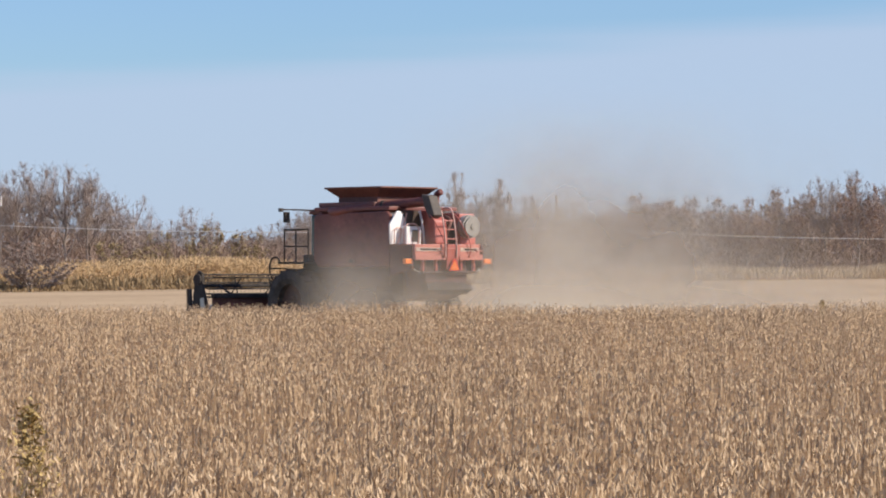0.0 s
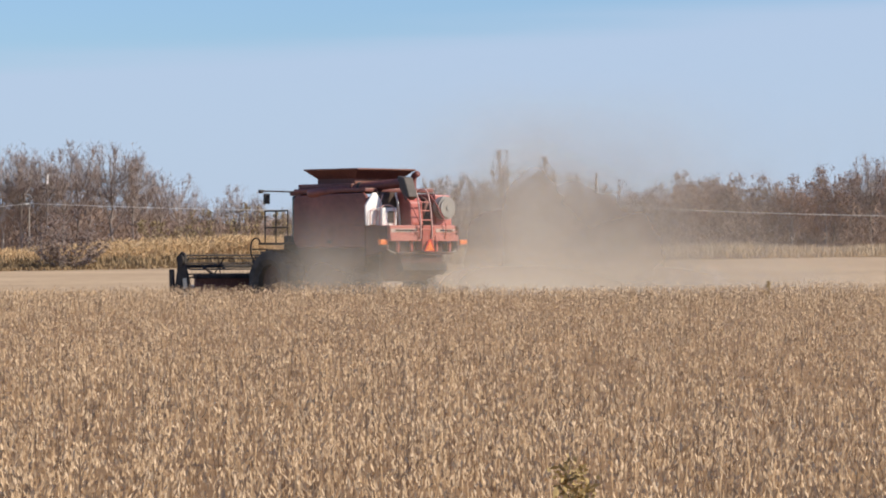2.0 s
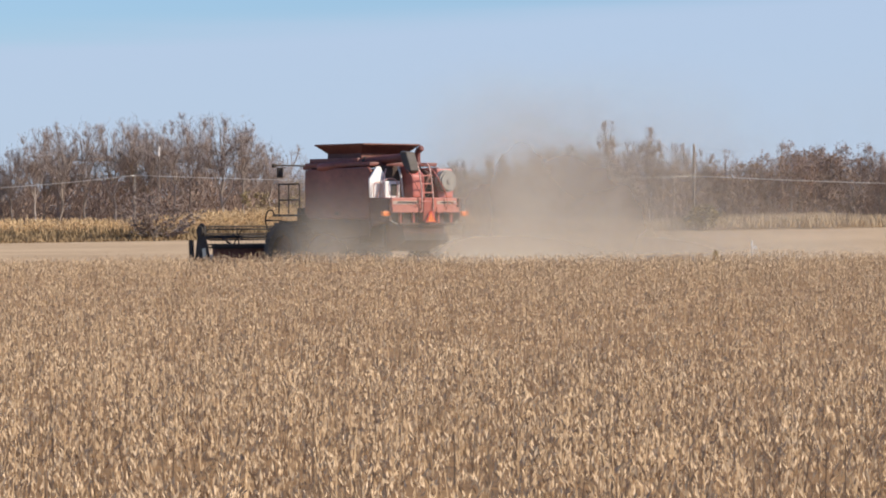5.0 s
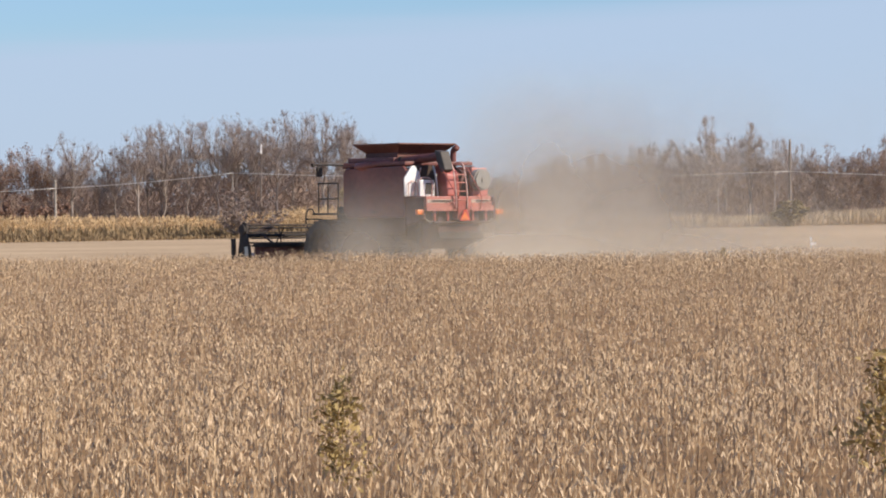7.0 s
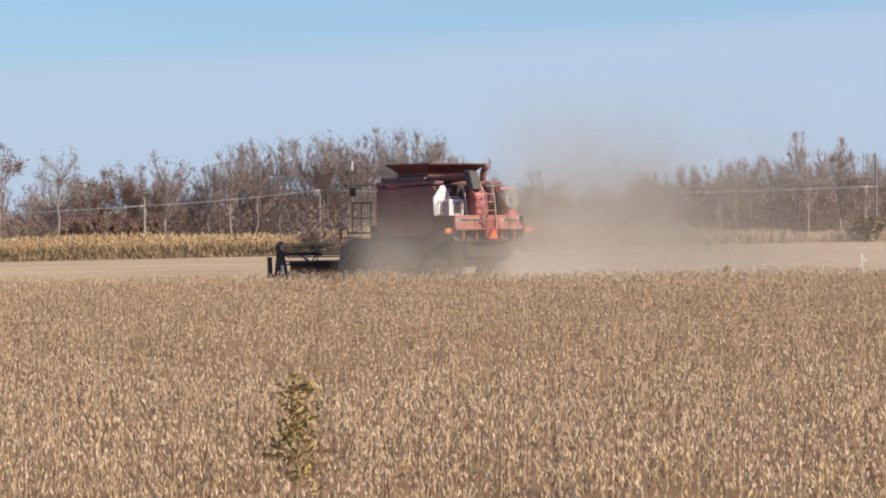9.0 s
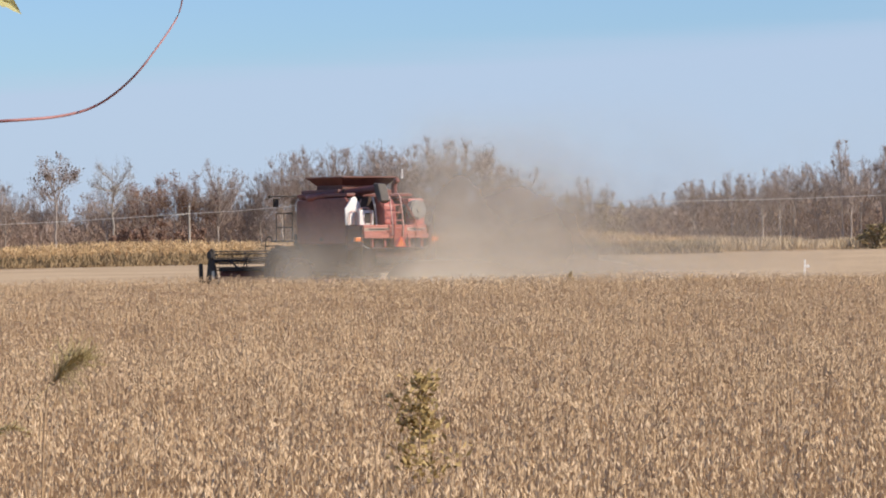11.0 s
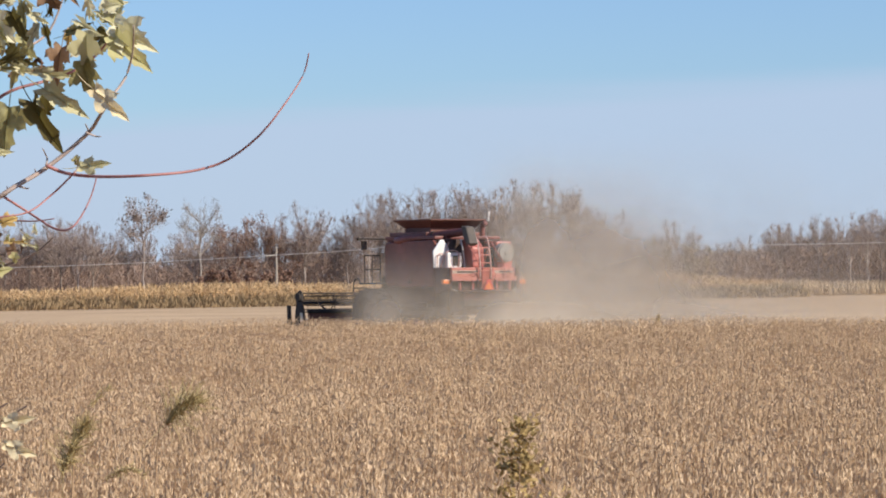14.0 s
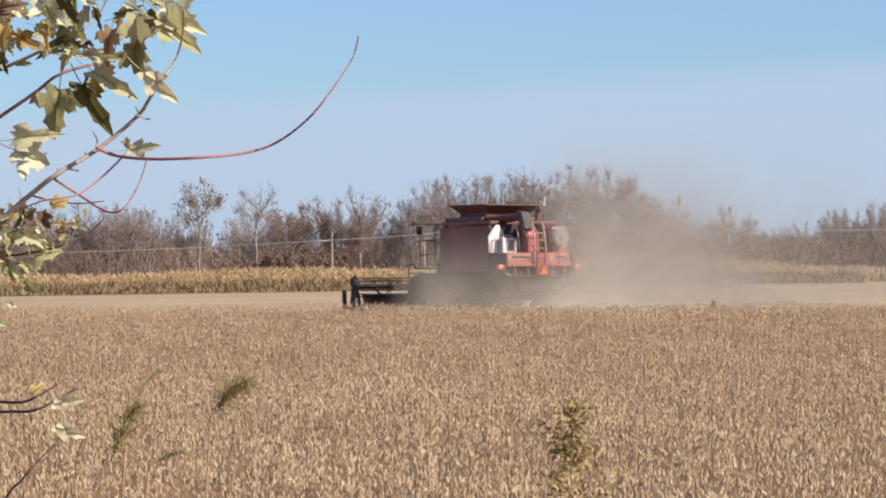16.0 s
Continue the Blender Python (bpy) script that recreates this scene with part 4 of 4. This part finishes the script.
# ---------------------------------------------------------------- dust behind and beside the combine
def dust_material(name, strength, x_in, x_out, z_fade, seed, lumps=(0.30, 0.30, 0.72)):
    m = bpy.data.materials.new(name)
    m.use_nodes = True
    n, l = m.node_tree.nodes, m.node_tree.links
    n.remove(n["Principled BSDF"])
    co = n.new("ShaderNodeTexCoord")
    sep = n.new("ShaderNodeSeparateXYZ")
    l.new(co.outputs["Object"], sep.inputs[0])

    def ramp(out, a, b):
        r = n.new("ShaderNodeMapRange")
        r.interpolation_type = "SMOOTHSTEP"
        r.inputs["From Min"].default_value, r.inputs["From Max"].default_value = a, b
        l.new(out, r.inputs["Value"])
        return r.outputs["Result"]

    def times(a, b):
        k = n.new("ShaderNodeMath")
        k.operation = "MULTIPLY"
        for i, s in enumerate((a, b)):
            if isinstance(s, float):
                k.inputs[i].default_value = s
            else:
                l.new(s, k.inputs[i])
        return k.outputs[0]

    big = n.new("ShaderNodeTexNoise")
    big.noise_dimensions = "4D"
    big.inputs["W"].default_value = seed
    big.inputs["Scale"].default_value, big.inputs["Detail"].default_value = lumps[0], 5.0
    l.new(co.outputs["Object"], big.inputs["Vector"])
    puff = ramp(big.outputs["Fac"], lumps[1], lumps[2])
    f = times(ramp(sep.outputs["X"], *x_in), ramp(sep.outputs["X"], *x_out))
    f = times(f, ramp(sep.outputs["Z"], *z_fade))
    f = times(times(f, puff), strength)
    d, t, tr = n.new("ShaderNodeBsdfDiffuse"), n.new("ShaderNodeBsdfTranslucent"), n.new("ShaderNodeBsdfTransparent")
    d.inputs["Color"].default_value = t.inputs["Color"].default_value = (0.63, 0.56, 0.478, 1)
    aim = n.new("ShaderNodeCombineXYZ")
    for i, value in enumerate((0.62, -0.42, 0.66)):      # normal fixed towards the sun brightens the sheets; grains have no facing side
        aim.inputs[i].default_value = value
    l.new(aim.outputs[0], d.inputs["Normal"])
    both, out = n.new("ShaderNodeMixShader"), n.new("ShaderNodeMixShader")
    l.new(d.outputs[0], both.inputs[1])
    l.new(t.outputs[0], both.inputs[2])
    l.new(f, out.inputs["Fac"])
    l.new(tr.outputs[0], out.inputs[1])
    l.new(both.outputs[0], out.inputs[2])
    l.new(out.outputs[0], n["Material Output"].inputs["Surface"])
    return m


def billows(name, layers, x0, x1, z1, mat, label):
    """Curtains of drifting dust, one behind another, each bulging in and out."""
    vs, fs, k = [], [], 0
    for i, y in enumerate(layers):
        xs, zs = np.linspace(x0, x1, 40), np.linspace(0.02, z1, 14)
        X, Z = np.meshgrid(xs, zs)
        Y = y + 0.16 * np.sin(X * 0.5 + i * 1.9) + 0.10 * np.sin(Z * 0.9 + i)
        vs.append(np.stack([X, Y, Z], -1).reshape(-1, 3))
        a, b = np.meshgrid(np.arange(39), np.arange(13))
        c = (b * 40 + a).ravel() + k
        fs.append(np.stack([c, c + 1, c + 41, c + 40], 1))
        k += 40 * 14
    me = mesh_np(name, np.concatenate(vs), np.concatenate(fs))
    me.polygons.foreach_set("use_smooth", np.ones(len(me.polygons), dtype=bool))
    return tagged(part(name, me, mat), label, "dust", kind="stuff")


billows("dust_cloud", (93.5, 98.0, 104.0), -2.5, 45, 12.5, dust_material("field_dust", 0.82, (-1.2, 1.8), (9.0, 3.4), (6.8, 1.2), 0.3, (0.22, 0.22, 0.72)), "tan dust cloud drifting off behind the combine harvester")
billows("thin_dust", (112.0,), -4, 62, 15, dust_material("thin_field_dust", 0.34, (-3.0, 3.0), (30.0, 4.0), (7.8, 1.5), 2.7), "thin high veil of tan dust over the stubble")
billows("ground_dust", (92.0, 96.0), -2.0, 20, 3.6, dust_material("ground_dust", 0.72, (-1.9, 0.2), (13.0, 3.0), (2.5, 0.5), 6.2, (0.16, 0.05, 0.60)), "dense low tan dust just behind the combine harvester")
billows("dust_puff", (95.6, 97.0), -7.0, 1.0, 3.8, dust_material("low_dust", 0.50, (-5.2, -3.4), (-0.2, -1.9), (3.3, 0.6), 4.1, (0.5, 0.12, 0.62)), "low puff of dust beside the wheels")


# ---------------------------------------------------------------- weeds in the crop
def build_weed(x, y, height, seed, lean=0.06):
    rng = np.random.default_rng(seed)
    w = empty("weed", pose(x, y, 0, 0, 0, seed * 53 % 360), label="tall bushy weed gone to seed among soybeans", category="weed", group="weeds in the soybeans")
    stalk = [(0, 0, 0), (lean * 0.3, 0, height * 0.4), (lean * 0.7, 0.01, height * 0.75), (lean, 0, height)]
    part("stem", tube(stalk, 0.007, 0.002, 6), M_STEM, w)
    cs, ws = [], []
    for k in range(48):
        s = 1 - 0.42 / height * rng.uniform(0, 1) ** 1.1
        root = np.array([lean * s, 0, height * s])
        reach = (0.045 + 0.36 * (1 - s) * height) * rng.uniform(0.2, 1.0)
        a = rng.uniform(0, 2 * math.pi)
        out = np.array([math.cos(a), math.sin(a), rng.uniform(0.3, 1.1)]) * reach
        for _ in range(11):
            cs.append(root + out * rng.uniform(0.35, 1.1) + rng.normal(0, 0.02, 3))
            d = out / np.linalg.norm(out) + rng.normal(0, 0.7, 3)
            ws.append(d / np.linalg.norm(d))
    me = mesh_np("foliage", *flakes(np.array(cs), np.array(ws), rng.uniform(0.015, 0.045, len(cs)), 0.016, rng, 0.3))
    tagged(part("foliage", me, M_WEED, w), kind="stuff")


def build_plume(y, foot, tip, seed, count, reach, spread, label):
    """A tall grass whose head runs from foot to tip (east and up, metres), leaning to the east."""
    rng = np.random.default_rng(seed)
    f, t = np.array([foot[0], 0, foot[1]]), np.array([tip[0], 0, tip[1]])
    w = empty("tall_grass", pose(f[0], y, 0), label=label, category="grass", group="tall grasses at the field's margin")
    run = t - f
    head = lambda u: np.stack([run[0] * u, 0 * u, f[2] + run[2] * u + 0.25 * abs(run[0]) * np.sin(np.pi * u)], -1)
    line = [(-0.06, 0, 0), (-0.05, 0, f[2] * 0.6), (-0.025, 0, f[2] - 0.05)] + [tuple(head(np.array(u))) for u in (0.0, 0.35, 0.7, 1.0)]
    part("stem", tube(line, 0.0032, 0.001, 6), M_STEM, w)
    u = rng.uniform(0.05, 1.0, count)
    p = head(u) + rng.normal(0, 0.004, (count, 3))
    d = run / np.linalg.norm(run) + rng.normal(0, spread, (count, 3))
    d /= np.linalg.norm(d, axis=1, keepdims=True)
    q = p + d * reach * rng.uniform(0.3, 1.0, (count, 1)) * (1.15 - 0.6 * u[:, None])
    tagged(part("plume", mesh_np("plume", *strands(p, q, 0.0016, 0.0006, 3)), M_DRY_WEED, w), kind="stuff")


for i, (x, y, h) in enumerate(((0.10, 12.0, 1.54), (-14.45, 30.0, 1.20), (-10.92, 25.8, 1.17), (-7.06, 21.3, 1.335), (-5.48, 19.1, 1.50), (4.05, 80.4, 1.12))):
    build_weed(x, y, h, 70 + i)
build_plume(9.95, (-1.055, 1.635), (-0.955, 1.715), 81, 190, 0.15, 0.75, "tall dry grass with a drooping feathery head")
build_plume(7.93, (-1.11, 1.60), (-1.04, 1.74), 82, 240, 0.09, 0.85, "tall dry grass with a ragged olive head")
build_plume(7.96, (-1.05, 1.75), (-0.98, 1.83), 84, 40, 0.03, 0.35, "thin wisp of tall dry grass")
build_plume(8.44, (-1.06, 1.565), (-0.95, 1.572), 83, 90, 0.03, 0.6, "bent dry grass with a low feathery head")


# ---------------------------------------------------------------- maple sapling at the field's margin
def leaf_mesh(seed, fold, curl, narrow=1.0):
    """A lobed maple leaf about one unit long, stalk at the origin, tip along +y, folded along its midrib."""
    rng = np.random.default_rng(seed)
    half = ((0.0, 0.0), (0.12, -0.05), (0.29, -0.07), (0.36, 0.05), (0.29, 0.14), (0.46, 0.19), (0.56, 0.34), (0.63, 0.50), (0.48, 0.45), (0.38, 0.52), (0.25, 0.45), (0.24, 0.60), (0.31, 0.75), (0.18, 0.78), (0.11, 0.92), (0.0, 1.08))
    bm = bmesh.new()
    rows = []
    for sx in (1, -1):
        j = 1 + rng.normal(0, 0.07, len(half))
        rows.append([(sx * a * j[i], b * (0.97 + 0.06 * j[i])) for i, (a, b) in enumerate(half)])
    shape = lambda a, b: (a * narrow * math.cos(fold * 0.92), b - 0.18 * curl * b * b, abs(a) * math.sin(fold) - curl * b * b + 0.07 * math.sin(9 * a + 7 * b) + 0.30 * abs(a) * math.sin(5.3 * b + seed))
    spine = [bm.verts.new(shape(0, s)) for s in (0.0, 0.16, 0.36, 0.62, 1.08)]
    for row in rows:
        v = [spine[0]] + [bm.verts.new(shape(a, b)) for a, b in row[1:-1]] + [spine[-1]]
        for lo, hi, sp in ((0, 4, 1), (4, 10, 2), (10, 12, 3), (12, 15, 4)):
            ring = v[lo:hi + 1]
            poly = [spine[sp - 1]] + [p for p in ring if p not in (spine[sp - 1], spine[sp])] + [spine[sp]]
            f = bm.faces.new(poly)
    bmesh.ops.triangulate(bm, faces=bm.faces[:])
    bmesh.ops.subdivide_edges(bm, edges=bm.edges[:], cuts=1, use_grid_fill=True, smooth=0.45)
    for f in bm.faces:
        f.smooth = True
    tail = tube([(0, 0, 0), (0.02, -0.25, 0.04), (0, -0.5, 0.12)], 0.012, 0.010, 5, smooth=3)
    merged(bm, tail)
    me = bpy.data.meshes.new("leaf")
    bm.to_mesh(me)
    bm.free()
    return me


def build_sapling():
    rng = np.random.default_rng(9)
    sap = empty("maple_sapling", pose(0, 0, 0, 0, 0, 1.54), label="young maple with pale fading leaves and red twigs", category="sapling")
    far = 6.0

    def at(a, b, depth=0.0):
        """A place in metres from centimetres to the east of the trunk's sight line and above the ground."""
        return Vector((a * 0.01, far + depth, b * 0.01))

    def twig(name, steps, r0, r1, mat, depth=0.0, label=""):
        pts = [at(a, b, depth + 0.04 * math.sin(i * 1.7)) for i, (a, b) in enumerate(steps)]
        part(name, tube(pts, r0, r1, 7, smooth=5), mat, sap, label)

    part("trunk", tube([(-1.42, 6.1, -0.1), (-1.36, 6.05, 1.0), (-1.30, 6.02, 2.2), (-1.34, 6.0, 3.4)], 0.022, 0.007, 9), M_GREY_STEM, sap)
    twig("branch", ((-128.4, 193), (-105.8, 204.8), (-84.3, 221.6), (-77.3, 226.8), (-70.3, 231.6), (-62.7, 238.0), (-59.6, 241.2), (-57.2, 245.0), (-55.2, 249.0), (-53.7, 253.6), (-53.0, 258.2)), 0.0060, 0.0016, M_GREY_STEM, label="grey-brown main branch")
    twig("red_twig", ((-70, 232), (-66.5, 230.6), (-59.6, 229.8), (-51, 229.9), (-42.4, 230.9), (-35.9, 233), (-29.5, 237.3), (-25.2, 242.5), (-21.4, 248.9), (-20.1, 253.2)), 0.0036, 0.0013, M_RED_STEM, label="long upcurved red twig")
    twig("red_twig", ((-78, 226), (-73.5, 222.9), (-68.2, 219.9), (-64.6, 220.3), (-62.2, 225.1), (-60.7, 230.2)), 0.0026, 0.0012, M_RED_STEM)
    twig("red_twig", ((-64.7, 230.6), (-69.2, 226.8), (-73.5, 223.1), (-80, 221.8), (-88.6, 218.8)), 0.0020, 0.0014, M_RED_STEM)
    twig("red_twig", ((-82.3, 222.9), (-77.8, 221.8), (-72.5, 221.4), (-68.2, 221.8)), 0.0020, 0.0010, M_RED_STEM)
    twig("branch", ((-129.4, 201.6), (-97.2, 210.2), (-84.3, 212), (-77.8, 213.4), (-73.5, 215.6), (-70.3, 218.5)), 0.0032, 0.0011, M_DARK_BROWN, 0.1)
    twig("branch", ((-129.4, 216.7), (-100.4, 232.8), (-84.3, 242.4), (-77.8, 246.7), (-68.2, 250), (-61.7, 254.3), (-56.9, 260.2)), 0.0046, 0.0016, M_RED_STEM, 0.12)
    twig("branch", ((-129.4, 229.6), (-101.5, 244.6), (-84.3, 251.9), (-77.8, 255.2), (-72.5, 259.7), (-69.2, 268.3)), 0.0046, 0.0018, M_GREY_STEM, 0.25)
    # low twigs in dark brown, their backlit shade put into the colour
    twig("branch", ((-129.4, 187.6), (-100.4, 182.8), (-84.3, 182.3), (-78.9, 183.1), (-73, 186.6)), 0.0040, 0.0016, M_DARK_BROWN, -0.1)
    twig("branch", ((-129.4, 186.6), (-95, 184.2), (-84.3, 183.8), (-80.5, 185), (-77.2, 187)), 0.0036, 0.0014, M_DARK_BROWN, -0.05)
    twig("branch", ((-129.4, 156.5), (-92.9, 162.9), (-84.3, 168.3), (-81.1, 171.5), (-77.2, 176)), 0.0030, 0.0013, M_DARK_BROWN, -0.1)
    for a, b, c, d in ((-62.4, 238.2, -62.5, 239.8), (-62.4, 238.2, -59.6, 237.4), (-70.1, 232.1, -70.6, 235.2), (-73, 229.6, -72.1, 231.3), (-75.1, 228, -73.3, 227.7), (-78.4, 226, -77.4, 228), (-64.7, 230.6, -64.3, 233)):
        twig("spur", ((a, b), ((a + c) / 2, (b + d) / 2 - 0.1), (c, d)), 0.0022, 0.0010, M_GREY_STEM)
    meshes = {}
    for kind, mat in (("green", M_LEAF), ("pale", M_LEAF_BACK), ("gold", M_LEAF_GOLD), ("cream", M_LEAF_CREAM), ("brown", M_LEAF_BROWN)):
        for v, (fold, curl, narrow) in enumerate(((0.55, 0.7, 0.92), (0.95, 0.9, 0.9), (1.35, 0.45, 0.95), (0.6, 0.25, 0.42), (0.40, 0.14, 0.52))):
            me = leaf_mesh(100 + v, fold, curl, narrow)
            me.materials.append(mat)
            meshes[kind, v] = me

    def leaf(a, b, size, turn, kind, v, depth=0.0, swing=60):
        ob = new("leaf", meshes[kind, v])
        ob.parent = sap
        tilt = Euler((radians(90 + rng.uniform(-swing, swing)), radians(rng.uniform(-swing, swing)), 0))
        ob.matrix_basis = Matrix.Translation(at(a, b, depth)) @ Matrix.Rotation(radians(turn), 4, "Y") @ tilt.to_matrix().to_4x4() @ Matrix.Scale(size * 0.01, 4)

    # leaves that stand clear; turn: clockwise from upright
    for a, b, size, turn, kind, v in ((-57.4, 259.1, 8.8, 118, "pale", 0), (-57.2, 256.6, 9.0, 116, "green", 1), (-56.4, 257.6, 7.2, 138, "pale", 1), (-62.2, 257, 9.0, 200, "pale", 1), (-66.5, 254.0, 6.5, 170, "brown", 1), (-63.3, 251.9, 8.6, 160, "green", 1), (-76.8, 243, 9.1, 200, "green", 0),
                                      (-73, 244.1, 9.7, 130, "green", 1), (-70.8, 246.8, 8.6, 115, "pale", 1), (-59.9, 245.8, 8.6, 141, "cream", 4), (-62.6, 231.3, 5.8, 84, "pale", 4), (-86.0, 231.8, 8.6, 135, "pale", 0),
                                      (-84.8, 233.7, 7.5, 100, "pale", 1), (-76.8, 183.8, 5.9, 80, "cream", 4), (-77.2, 179.4, 6.2, 103, "cream", 4), (-64.4, 232.3, 2.8, 0, "green", 1), (-82.8, 185, 3.7, 60, "gold", 1)):
        leaf(a, b, size, turn, kind, v, rng.uniform(-0.05, 0.05) - (0.1 if v == 4 else 0), 10 if v == 4 else 22)
    # the crowded clusters
    for x0, x1, y0, y1, count, smin, smax in ((-109, -70.3, 248.4, 269.3, 125, 3.6, 6.8), (-70.3, -57.5, 256.4, 268.3, 20, 4.0, 7.2), (-101.5, -78.4, 213.4, 222.6, 42, 3.2, 6.0), (-78.4, -72.6, 214.0, 221.6, 9, 2.2, 3.9), (-96, -84.8, 199.4, 212.4, 16, 3.8, 6.2)):
        for _ in range(count):
            kind = rng.choice(["green", "pale", "gold", "brown"], p=[0.42, 0.36, 0.12, 0.10])
            leaf(rng.uniform(x0, x1), rng.uniform(y0, y1), rng.uniform(smin, smax), rng.normal(135, 45), str(kind), int(rng.integers(0, 4)), rng.uniform(-0.15, 0.35))


build_sapling()
